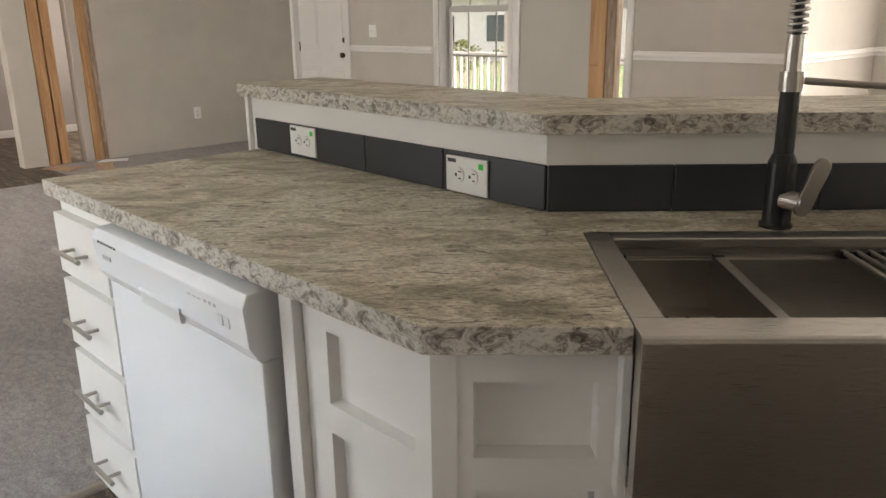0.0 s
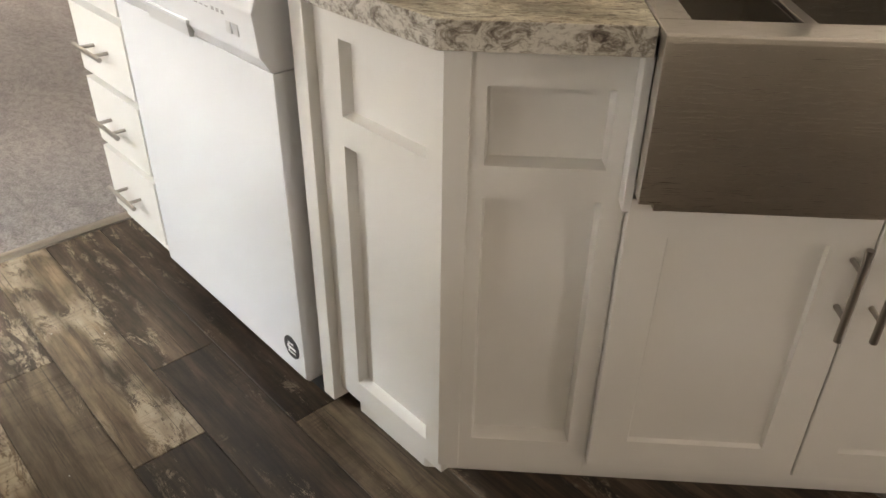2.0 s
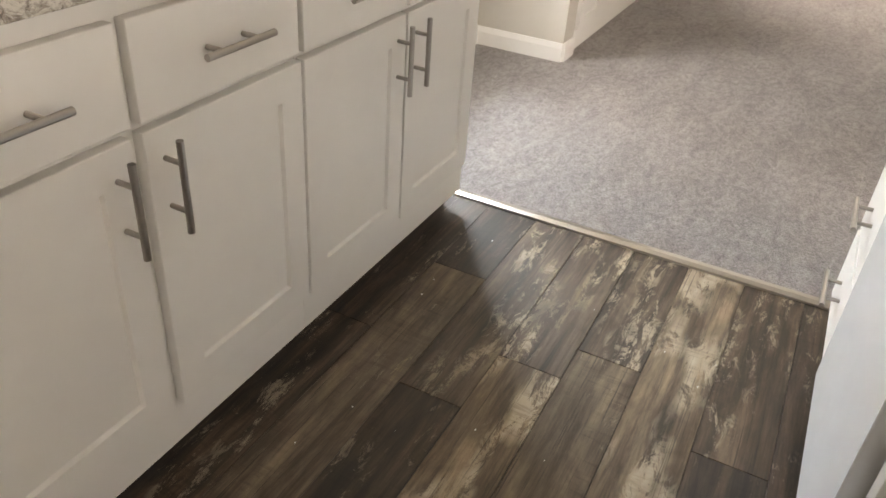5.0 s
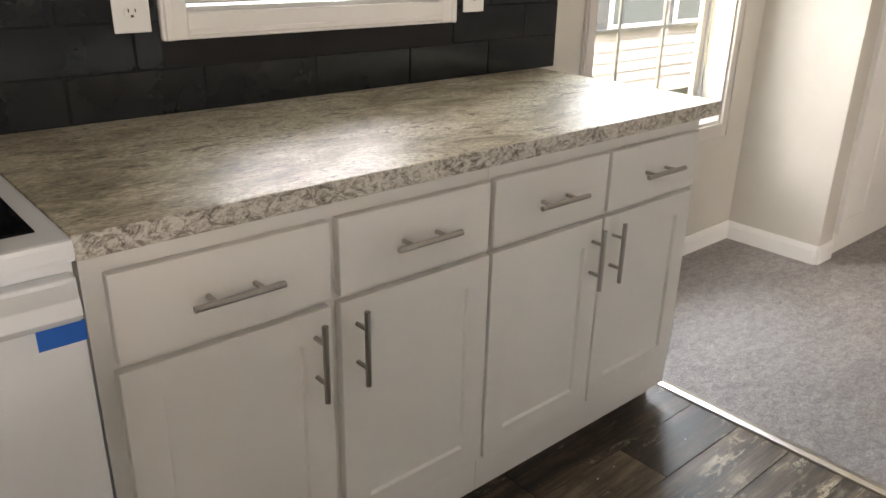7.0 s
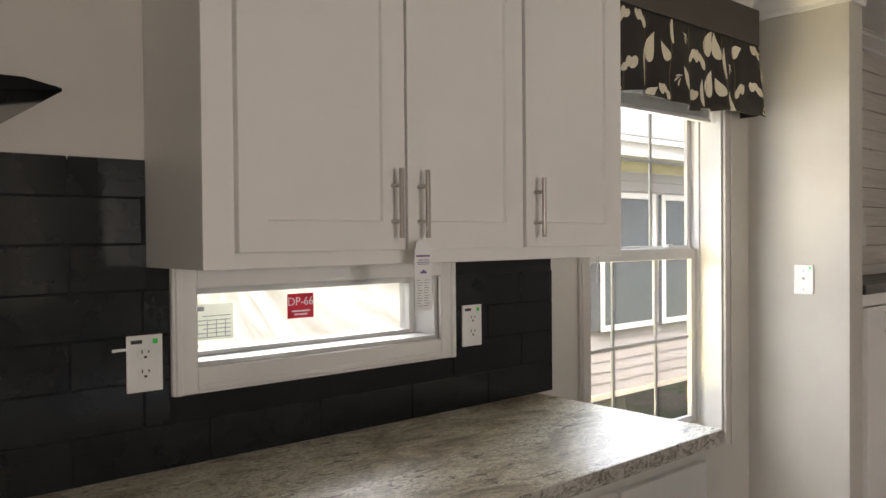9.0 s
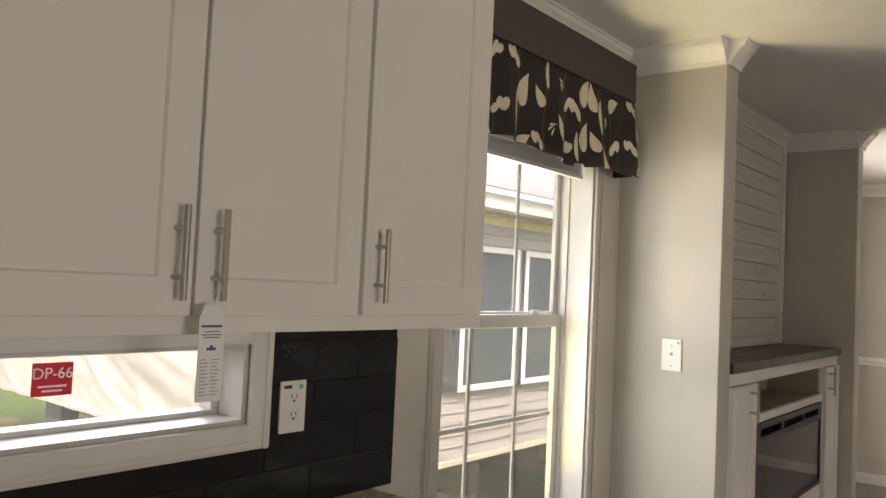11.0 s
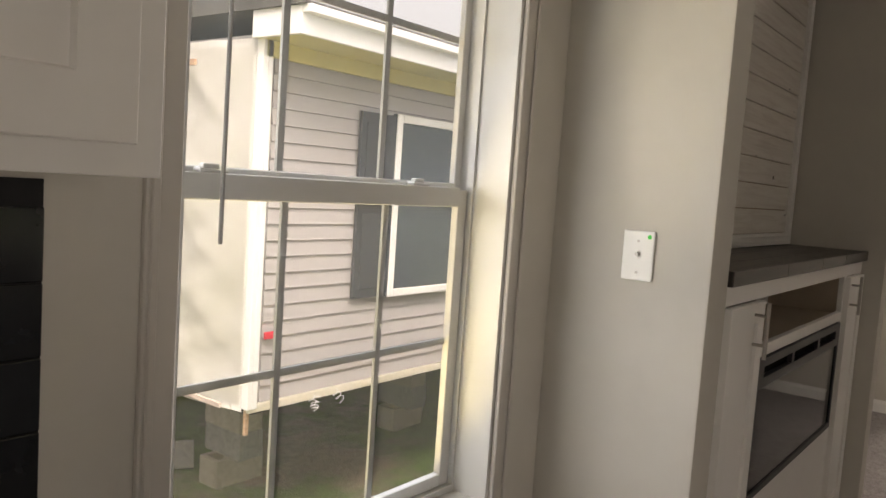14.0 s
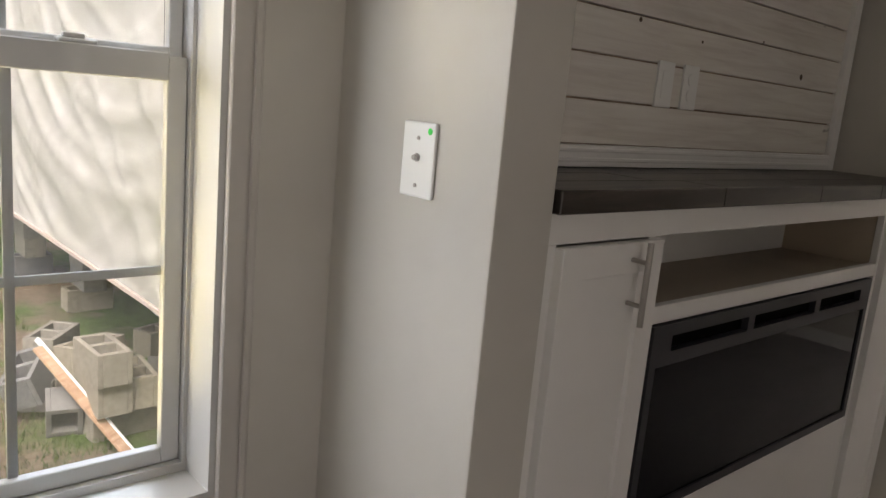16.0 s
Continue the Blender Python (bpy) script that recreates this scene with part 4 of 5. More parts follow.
dw = thing("dishwasher", (-1.715, 0.675, 0), "white built-in dishwasher with closed door", "dishwasher")
# Tub coloured near-black for the shade beside the door.
part("tub", boxes((0.004, 0.622, 0.02, 0.53, 0.02, 0.862)), M_SHADE_BLACK, dw)
part("door", prism([(-0.022, 0.088), (-0.030, 0.096), (-0.030, 0.742), (0.02, 0.742), (0.02, 0.088)], "x", 0.0, 0.61, 0.003), M_DW, dw)
ctl = part("control_panel", prism([(-0.030, 0.7425), (-0.050, 0.772), (-0.056, 0.842), (-0.046, 0.864), (0.02, 0.868), (0.02, 0.7425)], "x", 0.0, 0.61, 0.003), M_DW, dw)
part("pocket_handle", prism([(-0.0515, 0.752), (-0.0445, 0.749), (-0.034, 0.775), (-0.0545, 0.778)], "x", 0.215, 0.375), M_GRIP_SHADE, ctl, "moulded grip pocket with its shade in grey")
part("grip_lip", box(0.21, 0.38, -0.0565, -0.047, 0.776, 0.782, 0.001), M_DW, ctl)
part("button_marks", boxes(*[(0.42 + 0.018 * k, 0.432 + 0.018 * k, -0.0545, -0.05, 0.822, 0.827) for k in range(3)], *[(0.48 + 0.016 * k, 0.489 + 0.016 * k, -0.0550, -0.05, 0.822, 0.828) for k in range(3)]), M_GREYINK, ctl)
part("start_button", boxes(*[(0.522 + 0.021 * k, 0.538 + 0.021 * k, -0.0545, -0.05, 0.795, 0.814) for k in range(2)]), mat("pale_grey_button", (0.60, 0.61, 0.62), 0.35), ctl)
part("vent_slots", boxes(*[(0.03 + 0.016 * k, 0.042 + 0.016 * k, -0.0562, -0.05, 0.838, 0.843) for k in range(6)]), M_BLACKINK, ctl)
part("maker_mark", boxes((0.045, 0.085, -0.0555, -0.05, 0.806, 0.815)), M_GREYINK, ctl)
badge = part("round_sticker", cyl((0.567, -0.0312, 0.157), (0.567, -0.0302, 0.157), 0.027, 24), M_BLACKINK, dw, "round black and white sticker")
part("sticker_print", boxes((0.552, 0.582, -0.0318, -0.0312, 0.152, 0.158), (0.556, 0.575, -0.0318, -0.0312, 0.164, 0.168), (0.562, 0.580, -0.0318, -0.0312, 0.142, 0.146), (0.555, 0.560, -0.0318, -0.0312, 0.142, 0.168)), M_PAPER, badge)

filler = thing("filler_strip", (-1.105, 0.675, 0), "white filler strip beside the dishwasher", "trim")
part("board", box(0.022, 0.058, -0.004, 0.05, 0.066, 0.874, 0.002), M_CAB, filler)
# Dark board put in the gap to give its shade.
part("gap_shade", box(-0.002, 0.026, 0.055, 0.065, 0.066, 0.874), M_SHADE_BLACK, filler, "dark board standing for the shade in the gap")

cp = thing("corner_panel", (-1.045, 0.69, 0), "white two-field shaker end panel", "cabinet panel")
wcp = corner(0.69, 0.045)[0] + 1.045
part("panel", shaker(wcp, 0.777, 0.03, 0.062, 0.02, (0.577,), (0.06, 0.04, 0.05, 0.052)), M_CAB, cp, m=move(0, 0, 0.095))
part("toe_kick", box(0.0, corner(0.732, 0.138)[0] + 1.045, 0.042, 0.058, 0, 0.098, 0.001, 1), M_CAB, cp)

sink_cab = thing("sink_cabinet", (P0.x, P0.y, 0), "white shaker sink cabinet set across the corner", "cabinet", rz=DIAG)
part("carcass", boxes((0.258, 0.965, 0.05, 0.5, 0.115, 0.69), (0.03, 0.258, 0.083, 0.5, 0.117, 0.874), (0.965, 1.19, 0.083, 0.5, 0.117, 0.874)), M_CAB, sink_cab)
part("side_panel", shaker(0.248, 0.757, 0.036, 0.05, 0.027, (0.564,), (0.053, 0.03, 0.07, 0.055)), M_CAB, sink_cab, m=move(0.010, 0.045, 0.115))
part("side_panel", shaker(0.245, 0.757, 0.036, 0.05, 0.027, (0.564,), (0.053, 0.03, 0.07, 0.055)), M_CAB, sink_cab, m=move(0.966, 0.045, 0.115))
part("corner_stile", box(0.006, 0.042, 0.0405, 0.05, 0.117, 0.874, 0.001, 1), M_CAB, sink_cab)
part("stile", box(0.25, 0.262, 0.012, 0.06, 0.66, 0.874, 0.001, 1), M_TRIM, sink_cab)
part("toe_kick", box(-0.024, 1.25, 0.138, 0.154, 0, 0.116, 0.001, 1), M_CAB, sink_cab)
for x0, x1, side in ((0.264, 0.602, 1), (0.608, 0.946, -1)):
    d = part("door", shaker(x1 - x0, 0.515, 0.02, 0.058), M_CAB, sink_cab, m=move(x0, 0.029, 0.155))
    handle(d, (x1 - x0 - 0.022) if side > 0 else 0.022, 0, 0.395)

# ---- apron sink ----
sk = thing("apron_sink", (P0.x, P0.y, 0.71), "brushed stainless apron-front workstation sink", "sink", rz=DIAG)
S0, S1, YB, YF = 0.258, 0.966, 0.424, -0.042
part("rim", boxes((S0, S0 + 0.042, 0.0225, YB, 0.188, 0.206), (S1 - 0.042, S1, 0.0225, YB, 0.188, 0.206), (S0 + 0.042, S1 - 0.042, YB - 0.046, YB, 0.188, 0.206), b=0.002), M_STEEL, sk)
part("apron", prism([(YF, -0.008), (YF, 0.199), (YF + 0.002, 0.204), (YF + 0.007, 0.206), (0.022, 0.206), (0.022, 0.192), (-0.0125, 0.192), (-0.0125, -0.008)], "x", S0, S1, 0.001), M_STEEL, sk)
part("bowl", boxes((S0 + 0.03, S0 + 0.042, 0.0, YB - 0.03, -0.04, 0.188), (S1 - 0.042, S1 - 0.03, 0.0, YB - 0.03, -0.04, 0.188), (S0 + 0.042, S1 - 0.042, 0.008, 0.02, -0.04, 0.188),
                   (S0 + 0.042, S1 - 0.042, YB - 0.046, YB - 0.034, -0.04, 0.188), (S0 + 0.042, S1 - 0.042, 0.02, YB - 0.046, -0.05, -0.04)), M_STEEL, sk)
part("track", boxes((S0 + 0.042, S1 - 0.042, 0.02, 0.03, 0.165, 0.172), (S0 + 0.042, S1 - 0.042, YB - 0.058, YB - 0.046, 0.165, 0.172)), M_STEEL, sk)

col = thing("colander_insert", (P0.x, P0.y, 0.71), "stainless perforated colander tray in the sink", "colander", rz=DIAG)
C0, C1, CF, CB = S0 + 0.046, 0.468, 0.024, YB - 0.05
part("tray", boxes((C0, C0 + 0.014, CF, CB, 0.172, 0.178), (C0 + 0.014, C0 + 0.018, CF, CB, 0.085, 0.172), (C1 - 0.004, C1, CF, CB, 0.085, 0.172), (C0 + 0.018, C1 - 0.004, CB - 0.004, CB, 0.085, 0.176), (C0 + 0.018, C1 - 0.004, CF, CF + 0.004, 0.085, 0.176),
                   (C0 + 0.018, C1 - 0.004, CF + 0.004, CB - 0.004, 0.081, 0.085)), M_STEEL, col)
part("bar", box(C1 - 0.004, C1 + 0.014, CF, CB, 0.172, 0.180, 0.002), M_NICKEL, col)
# Holes drawn as near-black discs, their shade in the colour.
for i in range(3):
    for j in range(6):
        part("hole", cyl((C0 + 0.045 + 0.035 * i, CF + 0.05 + 0.05 * j, 0.0851), (C0 + 0.045 + 0.035 * i, CF + 0.05 + 0.05 * j, 0.0857), 0.0045, 10), M_SHADE_BLACK, col)
for x in (C0 + 0.004, C1 + 0.002):
    for y in (CF + 0.01, CB - 0.01):
        part("rubber_corner", box(x - 0.006, x + 0.012, y - 0.008, y + 0.008, 0.176, 0.183, 0.002), M_BLACK, col)

rack = thing("roll_up_rack", (P0.x, P0.y, 0.71), "stainless roll-up drying rack over the sink", "drying rack", rz=DIAG)
for k in range(8):
    part("rod", cyl((0.68 + 0.022 * k, 0.026, 0.183), (0.68 + 0.022 * k, YB - 0.05, 0.183), 0.0045, 10), M_NICKEL, rack)
for y in (0.03, YB - 0.056):
    part("end_strip", box(0.672, 0.845, y - 0.006, y + 0.006, 0.173, 0.186, 0.002), M_BLACK, rack)

# ---- spring faucet ----
fa = thing("spring_faucet", (*P(0.60, 0.46), 0.914), "black and nickel pull-down spring faucet", "faucet", rz=DIAG)
part("base", cyl((0, 0, 0), (0, 0, 0.006), 0.028, 24), M_BLACK, fa, smooth=False)
part("body", cyl((0, 0, 0.006), (0, 0, 0.115), 0.024, 24), M_BLACK, fa)
part("neck", cyl((0, 0, 0.115), (0, 0, 0.13), 0.024, 24, 0.017), M_BLACK, fa)
part("column", cyl((0, 0, 0.13), (0, 0, 0.235), 0.0165, 20), M_BLACK, fa)
part("collar", cyl((0, 0, 0.235), (0, 0, 0.268), 0.020, 24), M_NICKEL, fa)
part("ribbed_tube", (lambda bm: [add_cyl(bm, (0, 0, 0.268 + 0.004 * k), (0, 0, 0.2705 + 0.004 * k), 0.0155, 16) for k in range(14)] and add_cyl(bm, (0, 0, 0.268), (0, 0, 0.326), 0.0135, 16))(bmesh.new()), M_NICKEL, fa)
part("hose", cyl((0, 0, 0.326), (0, 0, 0.62), 0.008, 12), M_BLACK, fa)


def spring(r, wire, z0, z1, turns, steps=14):
    bm = bmesh.new()
    n = turns * steps
    rings = []
    for k in range(n + 1):
        a, z = 2 * math.pi * k / steps, z0 + (z1 - z0) * k / n
        c, u = Vector((r * math.cos(a), r * math.sin(a), z)), Vector((math.cos(a), math.sin(a), 0))
        rings.append([bm.verts.new(c + wire * (u * math.cos(b) + Vector((0, 0, 1)) * math.sin(b))) for b in (0, 1.257, 2.513, 3.77, 5.027)])
    for p, q in zip(rings, rings[1:]):
        for j in range(5):
            bm.faces.new((p[j], p[(j + 1) % 5], q[(j + 1) % 5], q[j]))
    return bm


part("spring", spring(0.0145, 0.0028, 0.326, 0.62, 28), M_CHROME, fa, smooth=True)
part("spout_arm", cyl((0.015, 0, 0.252), (0.21, -0.02, 0.238), 0.006, 12), M_NICKEL, fa)
part("arm_ring", cyl((0.21, -0.02, 0.222), (0.21, -0.02, 0.252), 0.022, 20), M_NICKEL, fa)
lev = part("lever", cyl((0.0, -0.012, 0.052), (0.028, -0.036, 0.050), 0.0165, 20), M_NICKEL, fa)
blade = []
for k in range(28):
    a = 2 * math.pi * k / 28
    along, across = -math.cos(a), math.sin(a)
    half = 0.0175 + 0.0045 * abs(along) ** 1.5 - 0.004 * (1 - along * along)
    u, w = 0.052 * max(-1, min(1, along * 1.0)), half * math.copysign(abs(across) ** 0.75, across)
    blade.append((0.037 + 0.34 * u + 0.94 * w, 0.078 + 0.94 * u - 0.34 * w))
part("lever_blade", prism(blade, "y", -0.046, -0.036, 0.002), M_NICKEL, lev)


# ---- range and hood ----
rg = thing("range", (-0.487, -0.345, 0), "white electric range with black glass cooktop", "range", rz=180)
RW = 0.76
rg.matrix_basis = pose(-0.487 + RW, -0.345, 0, 0, 0, 180)
part("body", box(0, RW, 0.0, 0.64, 0.1, 0.885, 0.002, 1), M_DW, rg)
part("cooktop_frame", box(-0.002, RW + 0.002, -0.022, 0.64, 0.886, 0.918, 0.007), M_DW, rg)
part("cooktop", box(0.035, RW - 0.03, 0.035, 0.57, 0.917, 0.921, 0.001, 1), M_BLACK_GLASS, rg, "black ceramic glass cooktop")
part("oven_door", box(0.004, RW - 0.004, -0.028, 0.0, 0.22, 0.868, 0.004), M_DW, rg)
part("door_handle", prism([(-0.028, 0.862), (-0.062, 0.852), (-0.066, 0.83), (-0.05, 0.815), (-0.028, 0.82)], "x", 0.01, RW - 0.012, 0.002), M_DW, rg)
part("drawer", box(0.004, RW - 0.004, -0.024, 0.0, 0.06, 0.212, 0.004), M_DW, rg)
part("tape", box(RW - 0.065, RW - 0.003, -0.0300, -0.0278, 0.776, 0.806), M_BLUE, rg, "torn strip of blue masking tape")
part("control_riser", box(0, RW, 0.575, 0.64, 0.918, 1.08, 0.008), M_DW, rg)
part("base", boxes((0.03, RW - 0.03, 0.02, 0.62, 0, 0.1)), M_SHADE_BLACK, rg)

hd = thing("range_hood", (-0.107, -0.985, 1.60), "black glass canopy range hood on the wall", "range hood")
part("canopy", prism([(-0.45, 0.050), (-0.40, 0.060), (0.40, 0.060), (0.45, 0.050), (0.45, 0.044), (0.3, 0.030), (-0.3, 0.030), (-0.45, 0.044)], "y", 0.0, 0.46, 0.003), M_BLACK_GLASS, hd)
part("motor_box", box(-0.3, 0.3, 0.0, 0.32, 0.062, 0.12, 0.006), M_STEEL, hd)
part("chimney", box(-0.13, 0.13, 0.0, 0.26, 0.12, 0.855, 0.003), M_STEEL, hd)


# ---- valance, blind ----
def valance_y(x, z):
    """How far the cloth stands out from the wall: box pleats that open towards the hem."""
    u = (x + 3.46) / 0.30
    fall = max(0.0, min(1.0, (2.25 - z) / 0.32))
    return 0.088 + fall * (0.018 * math.sin(2 * math.pi * u + 0.6) + 0.010 * math.sin(4.1 * math.pi * u)) + 0.012 * fall


def hem(x):
    return 1.925 + 0.014 * math.sin((x + 3.46) * 9.0) + (0.012 if -3.05 < x < -2.97 else 0)


va = thing("window_valance", (-2.865, -1.0, 2.1), "dark valance with cream leaf print and plain top band", "valance")
VO = Vector((-2.865, -1.0, 2.1))


def cloth(z_top, z_low, extra, n=110):
    bm = bmesh.new()
    front, back = [], []
    for j in range(7):
        row_f, row_b = [], []
        for i in range(n + 1):
            x = -3.435 + 1.165 * i / n
            lo = hem(x) if z_low is None else z_low
            z = z_top + (lo - z_top) * j / 6
            y = -1.01 + valance_y(x, z) + extra
            row_f.append(bm.verts.new(Vector((x, y, z)) - VO))
            row_b.append(bm.verts.new(Vector((x, y - 0.006, z)) - VO))
        front.append(row_f)
        back.append(row_b)
    for g, flip in ((front, False), (back, True)):
        for j in range(6):
            for i in range(n):
                q = (g[j][i], g[j + 1][i], g[j + 1][i + 1], g[j][i + 1])
                bm.faces.new(q[::-1] if flip else q)
    for j in (0, 6):
        for i in range(n):
            bm.faces.new((front[j][i], front[j][i + 1], back[j][i + 1], back[j][i]))
    for i in (0, n):
        for j in range(6):
            bm.faces.new((front[j][i], front[j + 1][i], back[j + 1][i], back[j][i]))
    bmesh.ops.recalc_face_normals(bm, faces=bm.faces[:])
    return bm


part("printed_skirt", cloth(2.36, None, 0.0), M_FAB_PRINT, va, "charcoal cloth with cream leaves", smooth=True)
part("top_band", cloth(2.385, 2.235, 0.010), M_FAB_DARK, va, "plain taupe woven band")
for x in (-3.438, -2.273):
    part("return_end", boxes((x - VO.x, x + 0.006 - VO.x, 0.0, 0.082, -0.165, 0.285)), M_FAB_PRINT, va)
part("board", boxes((-0.570, 0.590, 0.0, 0.075, 0.27, 0.283)), M_TRIM, va)


def leaf_on_cloth(bm, x, z, size, turn, slim, kind="oval"):
    """A printed leaf, its stalk end down: oval, drop (broad foot, drawn-out tip) or blade."""
    n = 18
    edge = []
    for k in range(n):
        a = 2 * math.pi * k / n
        c, s = math.cos(a), math.sin(a)
        wide = {"oval": 1.0, "drop": (0.5 - 0.5 * c) ** 0.75 * 1.25 + 0.04, "blade": 1 - 0.3 * c}[kind]
        bend = 0.18 * size * (1 - c * c) if kind != "oval" else 0.0
        u, v = size * slim * s * wide + bend, size * c
        px, pz = x + u * math.cos(turn) - v * math.sin(turn), z + u * math.sin(turn) + v * math.cos(turn)
        pz = max(hem(px) + 0.002, min(2.233, pz))
        px = max(-3.430, min(-2.275, px))
        edge.append((px, pz))
    mid = bm.verts.new(Vector((x, -1.01 + valance_y(x, z) + 0.0035, min(2.232, max(z, hem(x) + 0.01)))) - VO)
    ring = [bm.verts.new(Vector((px, -1.01 + valance_y(px, pz) + 0.0025, pz)) - VO) for px, pz in edge]
    for k in range(n):
        bm.faces.new((mid, ring[k], ring[(k + 1) % n]))


rng = random.Random(4)
leaves, stems = bmesh.new(), bmesh.new()
for k in range(9):
    x0 = -3.40 + 0.132 * k + rng.uniform(-0.02, 0.02)
    lean, wave = rng.uniform(-0.15, 0.15), rng.uniform(0, 6)
    for j in range(12):
        z = 1.94 + j * 0.025
        leaf_on_cloth(stems, x0 + lean * (z - 1.94) + 0.008 * math.sin(wave + j * 0.7), z, 0.016, -lean, 0.11)
    heights = [1.95, 2.02, 2.10, 2.18]
    for j, z in enumerate(heights):
        side = 1 if (j + k) % 2 else -1
        x = x0 + lean * (z - 1.94)
        z += rng.uniform(-0.012, 0.012)
        pick = (j * 5 + k * 3) % 7
        if pick in (0, 3):
            leaf_on_cloth(leaves, x + side * 0.034, z + 0.012, rng.uniform(0.048, 0.062), -side * rng.uniform(0.1, 0.6), 0.58, "drop")
        elif pick in (1, 5):
            for q in range(3):
                leaf_on_cloth(leaves, x + side * (0.014 + 0.021 * q), z + 0.012 * (q % 2) + 0.01 * q, rng.uniform(0.019, 0.027), -side * rng.uniform(0.3, 0.9), 0.6)
        elif pick == 2:
            leaf_on_cloth(leaves, x + side * 0.016, z + 0.02, rng.uniform(0.05, 0.07), -side * rng.uniform(0.0, 0.2), 0.17, "blade")
        elif pick == 4:
            leaf_on_cloth(leaves, x + side * 0.03, z, 0.042, -side * rng.uniform(0.5, 1.1), 0.66, "drop")
        else:
            for q in (-1, 0, 1):
                leaf_on_cloth(leaves, x + side * (0.03 + 0.008 * abs(q)), z + 0.012 * q, 0.016, -side * (0.9 + 0.5 * q), 0.2, "blade")
part("leaf_print", leaves, M_LEAF_CREAM, va, "cream leaf shapes")["kind"] = "stuff"
part("stem_print", stems, M_LEAF_OLIVE, va, "olive stems")["kind"] = "stuff"

bl = thing("mini_blind", (-2.824, -1.055, 1.96), "raised white mini blind under the valance", "blind")
part("headrail", box(-0.445, 0.445, -0.02, 0.02, 0.018, 0.055, 0.003), M_VINYL, bl)
for k in range(9):
    part("slat", box(-0.44, 0.44, -0.0125, 0.0125, -0.034 + 0.0055 * k, -0.0325 + 0.0055 * k), M_VINYL, bl)
part("bottom_rail", box(-0.44, 0.44, -0.013, 0.013, -0.052, -0.036, 0.002), M_VINYL, bl)
part("tilt_wand", cyl((0.322, 0.0, 0.018), (0.326, 0.0, -0.705), 0.004, 6), mat("grey_acrylic_wand", (0.35, 0.34, 0.33), 0.2), bl)


# ---- fireplace wall ----
fp = thing("fireplace_cabinet", (-3.657, -0.59, 0), "white built-in media cabinet with electric fireplace", "cabinet", rz=180)
FW = 1.832
part("face_frame", boxes((0, FW, -0.002, 0.02, 1.118, 1.172), (0.0, 0.03, 0, 0.02, 0, 1.118), (0.298, 0.336, 0, 0.02, 0, 1.118), (1.498, 1.536, 0, 0.02, 0, 1.118), (FW - 0.03, FW, 0, 0.02, 0, 1.118),
                          (0.336, 1.498, 0, 0.02, 0.937, 0.974), (0.336, 1.498, 0, 0.02, 0.0, 0.50), (0.03, 0.298, 0, 0.02, 0, 0.1), (1.536, FW - 0.03, 0, 0.02, 0, 0.1), b=0.0015), M_CAB, fp)
part("niche_back", boxes((0.333, 1.501, 0.285, 0.30, 0.965, 1.17)), M_CAB, fp, "white painted back of the niche")
part("shelf_niche", boxes((0.318, 1.516, 0.02, 0.30, 0.947, 0.965), (1.501, 1.516, 0.02, 0.285, 0.965, 1.17)), M_NICHE_BROWN, fp)
part("niche_side", boxes((0.318, 0.333, 0.02, 0.285, 0.965, 1.17)), M_CAB, fp, "white painted side of the niche")
for x0, x1, side in ((0.028, 0.318, 1), (1.516, 1.806, -1)):
    d = part("door", shaker(x1 - x0, 1.005, 0.02, 0.055), M_CAB, fp, m=move(x0, -0.02, 0.108))
    handle(d, (x1 - x0 - 0.095) if side > 0 else 0.03, 0, 0.935)
ins = thing("electric_fireplace", (-3.657, -0.59, 0.5), "black glass-fronted electric fireplace insert", "fireplace", rz=180)
M_INSERT = mat("dark_painted_steel", (0.034, 0.034, 0.039), 0.4, Specular_IOR_Level=0.25)
M_SLOT = mat("black_vent_interior", (0.002, 0.002, 0.002), 0.9, Specular_IOR_Level=0.05)
SLOTS = ((0.42, 0.74), (0.77, 1.10), (1.13, 1.40))
bars = [(a, c, -0.008, 0.015, 0.374, 0.408) for a, c in zip((0.350, 0.74, 1.10, 1.40), (0.42, 0.77, 1.13, 1.470))]
part("front_frame", boxes((0.350, 1.470, -0.008, 0.015, 0.408, 0.434), (0.350, 1.470, -0.008, 0.015, 0.345, 0.374), *bars,
                          (0.350, 0.372, -0.008, 0.015, 0.004, 0.345), (1.448, 1.470, -0.008, 0.015, 0.004, 0.345), (0.372, 1.448, -0.008, 0.015, 0.004, 0.026), b=0.0), M_INSERT, ins)
part("glass", box(0.372, 1.448, -0.003, 0.012, 0.026, 0.345), M_BLACK_GLASS, ins)
for x0, x1 in SLOTS:
    part("vent_slot", box(x0 + 0.001, x1 - 0.001, 0.008, 0.014, 0.375, 0.407), M_SLOT, ins)
MX = -3.657 - FW / 2
mantel = thing("mantel_shelf", (MX, -0.74, 1.172), "weathered grey-brown wood mantel shelf", "mantel")
MH = FW / 2 - 0.002
mx = (-MH, -0.45, -0.06, 0.40, MH)
for k, (a, c) in enumerate(zip(mx, mx[1:])):
    part("board", box(a + 0.0006, c - 0.0006, 0.062, 0.172, 0, 0.040, 0.002, 1), M_MANTEL, mantel)
for k, (a, c) in enumerate(((-MH, -0.2), (-0.2, 0.5), (0.5, MH))):
    part("board", box(a + 0.0006, c - 0.0006, -0.055, 0.0608, 0, 0.040, 0.002, 1), M_MANTEL, mantel)
part("board", box(-MH, MH, -0.172, -0.0562, 0, 0.040, 0.002, 1), M_MANTEL, mantel)

